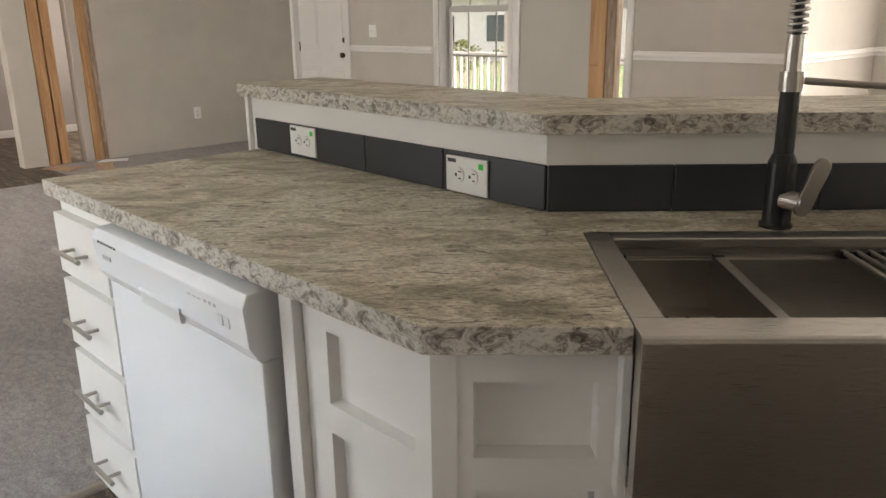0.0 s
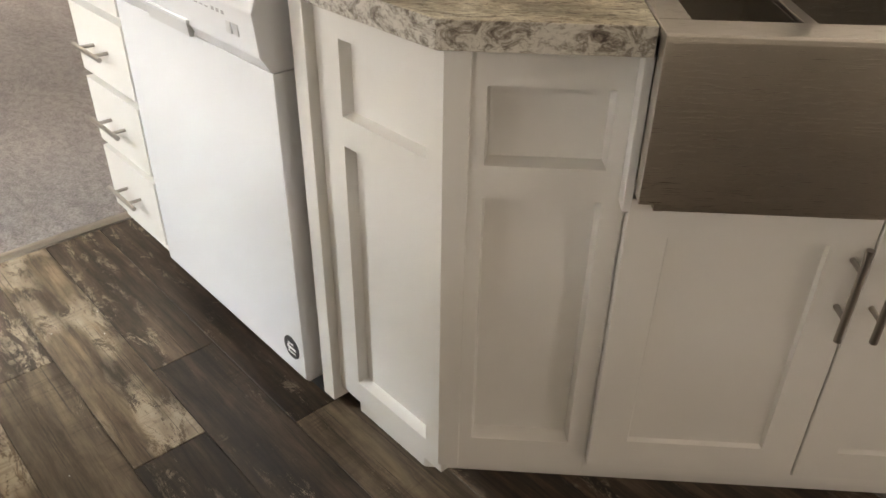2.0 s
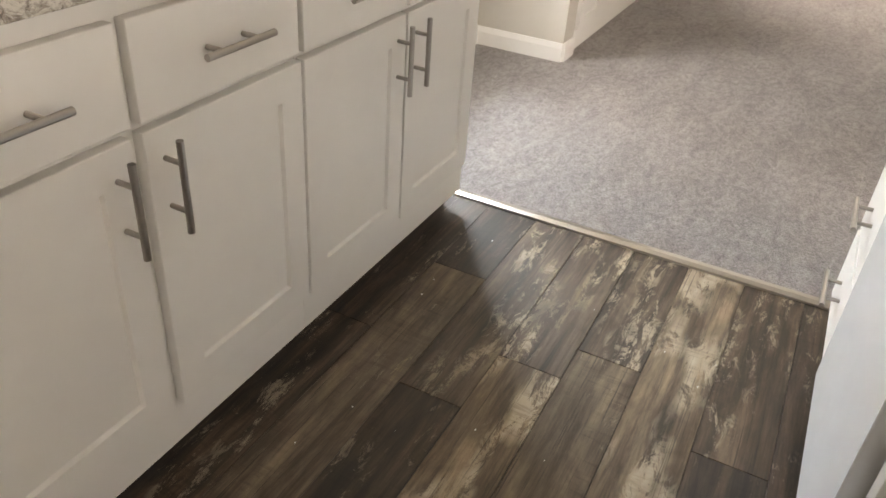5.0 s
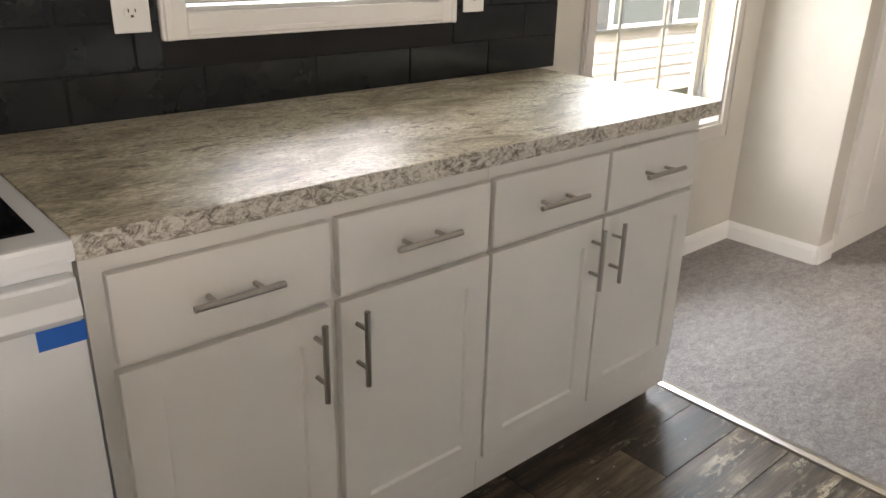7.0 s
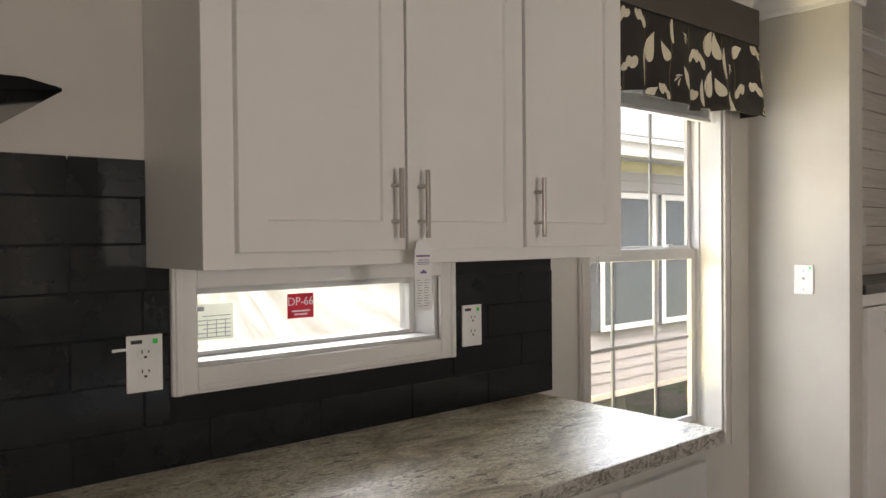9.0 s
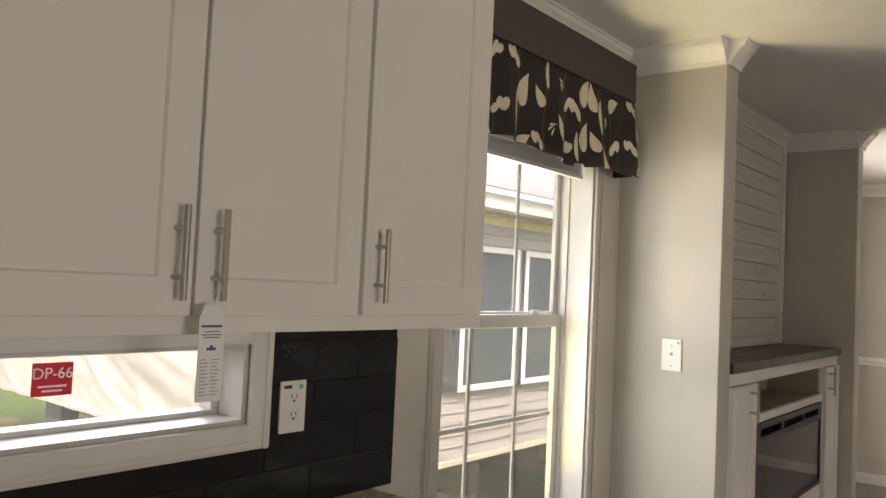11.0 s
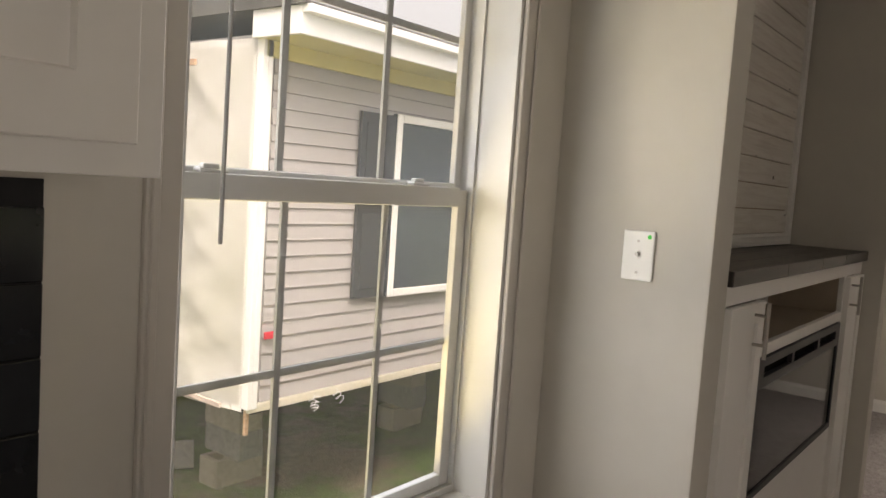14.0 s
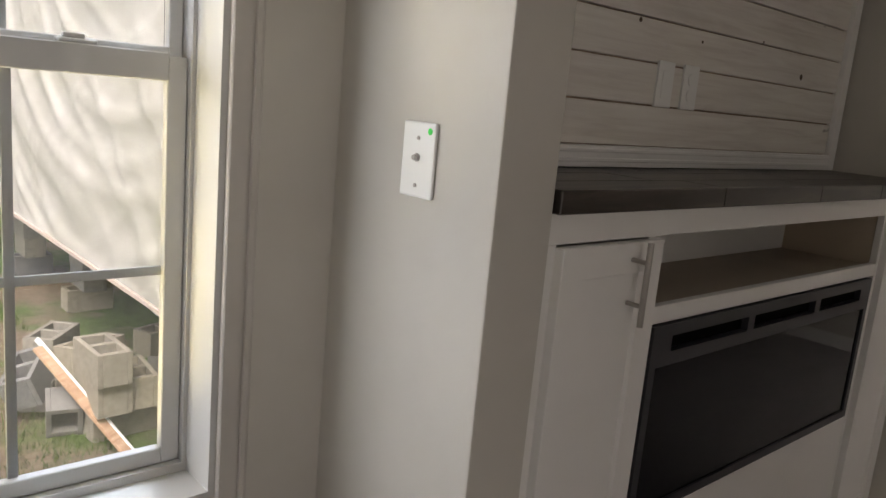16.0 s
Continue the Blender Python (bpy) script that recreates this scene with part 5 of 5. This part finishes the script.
ship = thing("shiplap_panel", (MX, -0.915, 1.214), "whitewashed pine shiplap panel with white frame", "wall panel")
zs = [0.050 + 0.1015 * k for k in range(12)]
SH, SI = 0.895, 0.846
for z0, z1 in zip(zs, zs[1:]):
    part("board", box(-SI, SI, 0.0, 0.014, z0 + 0.0022, z1 - 0.0022, 0.0012, 1), M_SHIPLAP, ship)
part("shadow_gap", boxes((-SI, SI, 0.0, 0.004, 0.05, zs[-1])), M_STUD_OLD, ship)
part("panel_frame", boxes((-SH, -SI, 0, 0.03, 0, zs[-1] + 0.05), (SI, SH, 0, 0.03, 0, zs[-1] + 0.05), (-SI, SI, 0, 0.03, 0, 0.05), (-SI, SI, 0, 0.03, zs[-1], zs[-1] + 0.05),
                          (-SI, SI, 0.03, 0.034, 0.012, 0.022), (-SI, SI, 0.03, 0.034, 0.034, 0.044), b=0.002), M_TRIM, ship)
for x, kind in ((0.170, 0), (0.055, 1)):
    pl = part("wall_plate", box(x - 0.035, x + 0.035, 0.0125, 0.019, 0.150, 0.262, 0.002), M_PLATE, ship, "white wall plate set in the boards")
    if kind == 0:
        part("plate_cover", box(x - 0.017, x + 0.017, 0.019, 0.0215, 0.172, 0.240, 0.001, 1), M_PLATE, pl)
    else:
        for z in (0.186, 0.226):
            part("socket", cyl((x, 0.019, z), (x, 0.0212, z), 0.0155, 16), M_PLATE, pl)
for x, z, r in ((-0.57, 0.285, 0.009), (-0.3, 0.36, 0.004), (0.30, 0.345, 0.006), (0.42, 0.62, 0.005), (-0.05, 0.66, 0.005), (-0.68, 0.67, 0.005), (0.02, 0.325, 0.004)):
    part("knot", cyl((x, 0.0138, z), (x, 0.0146, z), r, 12), M_BRONZE, ship)


# ---- front door and porch ----
fd = thing("door_1", (-7.27, 5.25, 0), "white six-panel front door standing shut", "door", kind="structure")
part("leaf", box(-0.45, 0.45, 0.0, 0.045, 0.01, 2.04, 0.003), M_TRIM, fd)
for x in (-0.24, 0.24):
    for z0, z1 in ((0.2, 0.78), (0.98, 1.55), (1.68, 1.93)):
        part("raised_panel", boxes((x - 0.15, x + 0.15, -0.004, 0.0, z0, z1), (x - 0.12, x + 0.12, -0.010, -0.004, z0 + 0.03, z1 - 0.03), b=0.003), M_TRIM, fd)
part("dark_streak", box(0.21, 0.225, -0.0115, -0.0105, 1.56, 1.70), M_BLACKINK, fd, "dark streak on the door panel", m=pose(-0.05, 0, 0, 0, 4, 0))
kn = part("knob", cyl((0.385, -0.055, 0.92), (0.385, -0.03, 0.92), 0.028, 18), M_BRONZE, fd, "bronze door knob")
part("rose", cyl((0.385, -0.03, 0.92), (0.385, 0.0, 0.92), 0.014, 14), M_BRONZE, kn)
part("deadbolt", cyl((0.385, -0.018, 1.075), (0.385, 0.0, 1.075), 0.027, 18), M_BRONZE, fd, "bronze deadbolt")
for z in (0.25, 1.0, 1.8):
    part("hinge", box(-0.462, -0.448, -0.008, 0.0, z - 0.05, z + 0.05), M_BRONZE, fd)
tagged(new("door_casing", finish(boxes((-7.79, -7.735, 5.18, 5.30, 0, 2.11), (-6.805, -6.72, 5.18, 5.30, 0, 2.11), (-7.735, -6.805, 5.18, 5.30, 2.05, 2.11), b=0.003), "door_casing", M_TRIM)), "white front door casing", "trim", "", "structure")

# Out of view, added to hold sky light off the north windows.
structure("porch_roof", boxes((-7.96, -2.26, 5.36, 7.0, CEIL, CEIL + 0.12)), M_CEIL, "unseen white porch ceiling that keeps sky light off the windows", "roof")
structure("porch_deck", boxes((-7.96, -2.26, 5.36, 6.9, -0.12, -0.03)), M_STUD_OLD, "timber porch deck", "deck")
rail = thing("porch_railing", (-5.0, 6.85, -0.03), "white vinyl porch railing with turned-down balusters", "railing")
part("top_rail", box(-2.6, 2.4, -0.03, 0.03, 0.88, 0.93, 0.004), M_FASCIA, rail)
part("bottom_rail", box(-2.6, 2.4, -0.02, 0.02, 0.1, 0.15, 0.004), M_FASCIA, rail)
bal = finish(box(-0.015, 0.015, -0.015, 0.015, 0.15, 0.88), "baluster", M_FASCIA)
for k in range(44):
    shared("baluster", bal, rail, move(-2.5 + 0.11 * k, 0, 0))
post = finish(box(-0.05, 0.05, -0.05, 0.05, -0.82, 2.488, 0.004), "post", M_FASCIA)
for x in (-2.6, -0.95, 0.72, 2.4):
    shared("post", post, rail, move(x, 0, 0))

# ---- outdoors ----
structure("ground", boxes((-400, 400, -400, 400, -1.0, -0.85)), M_GROUND, "lawn with bare soil patches", "ground")


def siding_board(length):
    return prism([(0.0, 0.0), (0.016, 0.004), (0.014, 0.014), (0.003, 0.098), (0.0, 0.1)], "x", 0, length)


nb = thing("neighbouring_house", (-4.33, -3.27, -0.85), "grey vinyl-sided factory-built house on block piers", "house")
GZ = 0.75
part("wall", boxes((-7.5, -0.02, -6.4, -0.02, 0.2 + GZ, 2.2 + GZ)), M_SIDING, nb)
lap = finish(siding_board(7.4), "siding_board", M_SIDING)
for k in range(-1, 21):
    shared("siding_board", lap, nb, move(-7.48, -0.02, 0.30 + GZ + 0.0895 * k))
part("skirt_board", box(-7.5, 0.0, -0.02, 0.010, 0.165 + GZ, 0.21 + GZ, 0.003), M_SIDING_BOUNCE, nb, "lower trim board tinted cream for ground bounce")
part("corner_post", boxes((-0.010, 0.022, -0.035, 0.020, 0.19 + GZ, 2.18 + GZ), (-0.045, -0.010, -0.02, 0.020, 0.19 + GZ, 2.18 + GZ), b=0.003), M_FASCIA, nb)
part("soffit", boxes((-7.7, 0.05, -0.02, 0.34, 2.165 + GZ, 2.18 + GZ)), M_SOFFIT, nb, "vented soffit with reflected yellow light in its colour")
part("frieze", boxes((-7.5, 0.0, 0.0, 0.02, 2.08 + GZ, 2.165 + GZ)), M_SOFFIT, nb)
part("fascia", boxes((-7.7, 0.07, 0.34, 0.36, 2.16 + GZ, 2.30 + GZ), (0.05, 0.07, -0.02, 0.34, 2.16 + GZ, 2.30 + GZ), (-7.7, 0.07, 0.36, 0.42, 2.26 + GZ, 2.30 + GZ), b=0.003), M_FASCIA, nb, "white metal fascia and drip edge")
part("roof", prism([(0.40, 2.30 + GZ), (0.40, 2.315 + GZ), (-6.7, 3.4 + GZ), (-6.7, 2.30 + GZ)], "x", -7.7, 0.09), M_SHINGLE, nb)


def neighbour_window(x0, x1):
    w = part("window", boxes((x0, x1, 0.0, 0.03, 0.735 + GZ, 1.895 + GZ)), M_FAR_GLASS, nb)
    part("frame", boxes((x0, x0 + 0.05, 0.03, 0.045, 0.735 + GZ, 1.895 + GZ), (x1 - 0.05, x1, 0.03, 0.045, 0.735 + GZ, 1.895 + GZ), (x0 + 0.05, x1 - 0.05, 0.03, 0.045, 0.735 + GZ, 0.785 + GZ),
                        (x0 + 0.05, x1 - 0.05, 0.03, 0.045, 1.845 + GZ, 1.895 + GZ), b=0.004), M_FASCIA, w)


neighbour_window(-1.82, -1.03)
neighbour_window(-2.71, -1.92)
shut = part("shutter", boxes((-1.025, -0.725, 0.006, 0.03, 0.745 + GZ, 1.88 + GZ)), M_SHUTTER, nb, "dark slate panelled shutter")
part("shutter_panels", boxes((-0.985, -0.765, 0.03, 0.036, 0.80 + GZ, 1.27 + GZ), (-0.985, -0.765, 0.03, 0.036, 1.35 + GZ, 1.82 + GZ), b=0.004), M_SHUTTER, shut)
part("shutter", boxes((-3.02, -2.72, 0.006, 0.03, 0.745 + GZ, 1.88 + GZ)), M_SHUTTER, nb, "dark slate panelled shutter")
part("stake", box(-0.035, -0.01, -0.05, -0.03, 0.03 + GZ, 0.19 + GZ, 0.002), M_BOARD, nb, "short wooden stake under the corner")
part("red_tag", box(-0.15, -0.07, 0.016, 0.026, 0.57 + GZ, 0.61 + GZ, 0.002), M_RED, nb, "small red tag on the siding")
for x, turn in ((-0.44, 18), (-0.50, -25), (-0.62, 40)):
    part("loose_wire", spring(0.022, 0.0022, -0.10, 0.0, 3), M_PAPER, nb, "curled pale wire hanging under the floor", m=pose(x, 0.01, 0.20 + GZ, 12, turn, 0))

# plastic sheet over the open side
bm = bmesh.new()
grid = []
for i in range(241):
    row = []
    for j in range(41):
        y, z = -0.03 - 7.3 * i / 240, 0.17 + GZ + 2.0 * j / 40
        o = 0.045 + 0.030 * noise.fractal(Vector((y * 0.8 + z * 0.5, z * 1.1 - y * 0.3, 3.0)), 1.0, 2.0, 4)
        o += 0.008 * (1 - abs(noise.noise(Vector((y * 1.6 - z * 3.0, z * 0.5, 9.0))))) ** 5
        o += 0.003 * (1 - abs(noise.noise(Vector((y * 6.0, z * 0.8, 5.0))))) ** 6 * max(0.1, (z - GZ - 0.9))
        swag = math.hypot(y + 1.3, 1.5 * (z - GZ - 2.4))
        o += 0.026 * (1 - abs(noise.noise(Vector((swag * 2.4, y * 0.35, 7.0))))) ** 7
        o += 0.022 * (1 - abs(noise.noise(Vector((y * 1.6 + z * 2.6, y * 0.5, 1.0))))) ** 8
        row.append(bm.verts.new((0.012 + max(0.0, o - 0.012) * min(1.0, 0.15 + i / 14), y, z)))
    grid.append(row)
for a, c in zip(grid, grid[1:]):
    for j in range(40):
        bm.faces.new((a[j], c[j], c[j + 1], a[j + 1]))
bmesh.ops.solidify(bm, geom=bm.faces[:], thickness=0.003)
part("plastic_sheet", bm, M_SHEET, nb, "white creased plastic sheeting over the open side", smooth=True)
part("batten", boxes((0.085, 0.10, -6.4, -0.12, 0.19 + GZ, 0.215 + GZ)), M_BATTEN, nb, "raw lumber batten along the sheet")
part("batten", boxes((0.10, 0.12, -2.2, -0.45, 2.035 + GZ, 2.066 + GZ)), M_BOARD, nb, "raw lumber batten along the sheet")
# Near-black slab added for the shade under the floor.
part("underside_shade", boxes((-7.5, -0.03, -6.4, -0.04, 0.14 + GZ, 0.2 + GZ)), M_SHADE_BLACK, nb)


def block_mesh():
    bm = bmesh.new()
    add_box(bm, -0.2, 0.2, -0.1, -0.07, 0, 0.2)
    add_box(bm, -0.2, 0.2, 0.07, 0.1, 0, 0.2)
    for x0, x1 in ((-0.2, -0.165), (-0.018, 0.018), (0.165, 0.2)):
        add_box(bm, x0, x1, -0.07, 0.07, 0, 0.2)
    bmesh.ops.bevel(bm, geom=bm.edges[:], offset=0.003, segments=1, affect="EDGES")
    return finish(bm, "concrete_block", M_BLOCK)


BLOCK = block_mesh()


def pier(x, y, n):
    p = thing("block_pier", (x, y, -0.85), "stacked concrete block pier under the house", "pier", "block piers")
    shared("block", BLOCK, p, move(0.0, 0, 0.0))
    for k in range(1, n):
        shared("block", BLOCK, p, move(-0.01 * (k % 2), 0, 0.2 * k, 0, 0, 90))
    part("cap_block", box(-0.1, 0.1, -0.2, 0.2, 0.2 * n, 0.2 * n + 0.088, 0.004, 1), M_BLOCK, p, "thin solid cap block")
    return p


for x, y in ((-5.12, -4.42), (-4.90, -7.0), (-4.78, -8.5), (-7.0, -4.45), (-9.0, -4.45), (-7.0, -6.5)):
    pier(x, y, 4)


def loose_block(x, y, z, rx, ry, rz):
    b = new("concrete_block", BLOCK)
    b.matrix_basis = pose(x, y, z, rx, ry, rz)
    return tagged(b, "loose concrete block in a heap on the soil", "block", "heap of blocks")


for q in ((-4.28, -4.34, -0.85, 0, 0, 4), (-4.17, -4.62, -0.85, 0, 0, 86), (-4.17, -4.31, -0.65, 0, 0, 92), (-4.36, -4.34, -0.65, 0, 0, 84), (-4.155, -4.27, -0.45, 0, 0, 92),
          (-3.98, -4.40, -0.83, 0, -68, 76), (-3.93, -4.84, -0.70, 18, 12, 62), (-4.02, -5.02, -0.85, 0, 0, 64), (-4.22, -4.98, -0.85, 0, 0, 14), (-4.30, -4.92, -0.65, 8, 0, 22), (-4.14, -5.25, -0.65, 0, 0, 50),
          (-5.05, -5.62, -0.85, 0, 0, 20), (-4.86, -4.86, -0.85, 24, 0, -30)):
    loose_block(*q)
bd = thing("lumber_board", (-3.75, -3.75, -0.55), "splintered white-edged lumber leaning on the blocks", "board")
bd.matrix_basis = look((-3.90, -4.52, -0.36), (-4.20, -3.98, -0.83))
part("plank", box(-0.03, 0.03, -0.012, 0.012, -0.80, 0.06, 0.003), M_BOARD, bd)
part("wrap_edge", box(-0.048, -0.03, -0.016, 0.016, -0.80, 0.12, 0.004), M_PAPER, bd, "torn white wrap along its edge")

# distant houses and shrubs
for x, y, w, h, rz in ((-26, 34, 14, 3.2, 8), (-9, 42, 16, 3.4, -6), (-48, 26, 14, 3.0, 30), (6, -45, 18, 3.2, 0)):
    hs = thing("distant_house", (x, y, -0.85), "pale single-storey house across the lawn", "house", "distant houses", rz)
    part("wall", boxes((-w / 2, w / 2, -3, 3, 0, h)), M_BRICKY, hs)
    part("roof", prism([(-3.5, h), (0, h + 1.6), (3.5, h)], "x", -w / 2 - 0.4, w / 2 + 0.4), M_SHINGLE, hs)
    for k in range(4):
        part("window", boxes((-w / 2 + 1.2 + k * 3.2, -w / 2 + 2.3 + k * 3.2, -3.03, -3.0, 1.0, 2.3)), M_FAR_GLASS, hs)


def shrub(x, y, r, h):
    rg2 = random.Random(int(abs(x * 13 + y * 7)))
    verts, faces = [], []
    for k in range(500):
        a, t, q = rg2.uniform(0, 6.283), rg2.random(), rg2.random() ** 0.4
        rad = r * q * math.sin(math.pi * min(1, 0.15 + 0.8 * t)) * rg2.uniform(0.8, 1.15)
        c = Vector((rad * math.cos(a), rad * math.sin(a), 0.1 + h * t))
        u = Vector((rg2.uniform(-1, 1), rg2.uniform(-1, 1), rg2.uniform(-0.6, 1))).normalized() * 0.09
        v = u.orthogonal().normalized() * 0.045
        n = len(verts)
        verts += [c - u, c + v, c + u, c - v]
        faces.append((n, n + 1, n + 2, n + 3))
    me = bpy.data.meshes.new("shrub_leaves")
    me.from_pydata(verts, [], faces)
    me.materials.append(M_SHRUB)
    s = thing("shrub", (x, y, -0.85), "rounded yellow-green garden shrub", "shrub", "shrubs")
    part("stem", cyl((0, 0, 0), (0, 0, h * 0.5), 0.04, 8), M_STUD_OLD, s)
    shared("foliage", me, s, Matrix())


for q in ((-20, 24, 1.2, 1.4), (-18, 25, 1.0, 1.1), (-22.5, 23, 1.1, 1.2), (-14, 26, 1.1, 1.4)):
    shrub(*q)

rg3 = random.Random(11)
verts, faces = [], []
for k in range(30000):
    x, y = rg3.uniform(-7.5, -2.2), rg3.uniform(-8.5, -1.5)
    if noise.noise(Vector((x * 0.9, y * 0.9, 2.0))) < -0.06 or (x < -4.3 and y < -3.4):
        continue
    a, h, w = rg3.uniform(0, 6.283), rg3.uniform(0.03, 0.09), rg3.uniform(0.0025, 0.005)
    n = len(verts)
    verts += [(x - w * math.cos(a), y - w * math.sin(a), -0.852), (x + w * math.cos(a), y + w * math.sin(a), -0.852), (x + rg3.uniform(-0.03, 0.03), y + rg3.uniform(-0.03, 0.03), -0.85 + h)]
    faces.append((n, n + 1, n + 2))
me = bpy.data.meshes.new("grass")
me.from_pydata(verts, [], faces)
me.materials.append(M_BLADE)
tagged(new("grass", me), "short patchy green lawn grass", "grass", "", "stuff")


# ---- wall tiles ----
TILE_W, TILE_H = 0.2975, 0.0985
tile_cache = {}


def wall_tile(x0, x1, z0, z1):
    key = (round(x1 - x0, 3), round(z1 - z0, 3))
    if key not in tile_cache:
        tile_cache[key] = finish(box(0, key[0], -0.009, 0, 0, key[1], 0.0018, 1), "tile", M_TILE)
    ob = shared("tile", tile_cache[key], wall_south, move(x0, -1.001, z0))


part("grout_bed", boxes((-2.186, W1[0] - 0.05, -1.01, -1.006, 0.914, 1.352), (W1[0] - 0.05, W1[1] + 0.05, -1.01, -1.006, 0.914, 1.08), (W1[1] + 0.05, 0.9, -1.01, -1.006, 0.914, 1.594)), M_GROUT, wall_south)
for r in range(7):
    z0, z1 = 0.915 + r * (TILE_H + 0.002), 0.915 + r * (TILE_H + 0.002) + TILE_H
    shift = 0.0 if r % 2 == 0 else 0.149
    for k in range(-1, 11):
        a = -2.186 - shift + k * 0.2995
        lo, hi = max(a, -2.186), min(a + TILE_W, 0.9)
        spans = [(lo, hi)]
        if z0 > 1.30:
            spans = [(max(lo, -0.848), hi)]
        elif z1 > 1.077:
            spans = [(lo, min(hi, -1.746)), (max(lo, -0.898), hi)]
        for p, q in spans:
            if q - p > 0.012:
                wall_tile(p, q, z0, min(z1, 1.352) if q < -0.9 else min(z1, 1.600))

# ---- floor planks ----
ROW = 0.152
D, B, T, K, L = M_PLANK_DARK, M_PLANK_MID, M_PLANK_TAN, M_PLANK_STREAK, M_PLANK_LIGHT
# joints from the carpet strip towards the range, row by row from the peninsula, and the tone of each piece up to them
LAID = (((-1.107,), (D, T)), ((-1.452,), (B, D)), ((-1.207,), (L, D)), ((-1.632, -0.942), (K, T, L)), ((-1.516,), (K, L)), ((-1.318,), (K, D)),
        ((-1.772, -0.86), (D, T, B)), ((-1.45,), (D, B)), ((-1.62,), (D, D)), ((-0.7,), (D, B)), ((-1.2,), (B, D)), ((-0.4,), (D, B)))
rp = random.Random(7)
plank_cache = {}
for r, (joints, tones) in enumerate(LAID):
    y0 = 0.763 - (r + 1) * ROW
    cuts, kinds = [-2.15, *joints], list(tones)
    while cuts[-1] < 2.6:
        cuts.append(min(2.6, cuts[-1] + 1.219))
        if len(kinds) < len(cuts) - 1:
            kinds.append(rp.choice((D, B, D, K, L)))
    for a, c, mt in zip(cuts, cuts[1:], kinds):
        key = (round(c - a, 3), mt.name)
        if key not in plank_cache:
            plank_cache[key] = finish(box(0, key[0] - 0.0012, 0, ROW - 0.0012, 0, 0.0045, 0.0008, 1), "plank", mt)
        shared("plank", plank_cache[key], vinyl_floor, move(a, y0, -0.0045))
for k in range(4):
    for j in range(3):
        key = "north"
        if key not in plank_cache:
            plank_cache[key] = finish(box(0, 1.218, 0, ROW - 0.0012, 0, 0.0045, 0.0008, 1), "plank", M_PLANK_MID)
        shared("plank", plank_cache[key], vinyl_floor, move(-2.1 + 1.2195 * k, 0.763 + ROW * j, -0.0045))

rc = random.Random(21)
bm = bmesh.new()
for k in range(16):
    x, y, s = rc.uniform(-2.0, -0.4), rc.uniform(-0.3, 0.62), rc.uniform(0.001, 0.0022)
    add_box(bm, x, x + s * rc.uniform(1, 2.2), y, y + s, 0.0, s * 0.6)
tagged(new("floor_crumbs", finish(bm, "floor_crumbs", M_PAPER)), "tiny pale crumbs of building dust on the planks", "debris", "", "stuff")

# scraps left by the fitters at the unfinished opening
rs = random.Random(5)
for k, (x, y, w, d, rz) in enumerate(((-7.55, 2.45, 0.34, 0.22, 25), (-7.3, 2.75, 0.5, 0.16, -14), (-7.62, 2.95, 0.26, 0.12, 60))):
    s = thing("cardboard_scrap", (x, y, 0.0), "flat torn brown cardboard scrap on the carpet", "debris", "scraps", rz)
    outline = [(w * u + rs.uniform(-0.02, 0.02), d * v + rs.uniform(-0.02, 0.02)) for u, v in ((-0.5, -0.5), (0.0, -0.46), (0.5, -0.5), (0.46, 0.0), (0.5, 0.5), (-0.1, 0.44), (-0.5, 0.5))]
    part("sheet", prism(outline, "z", 0.002, 0.008), M_PAPER if k == 2 else M_BOARD, s)
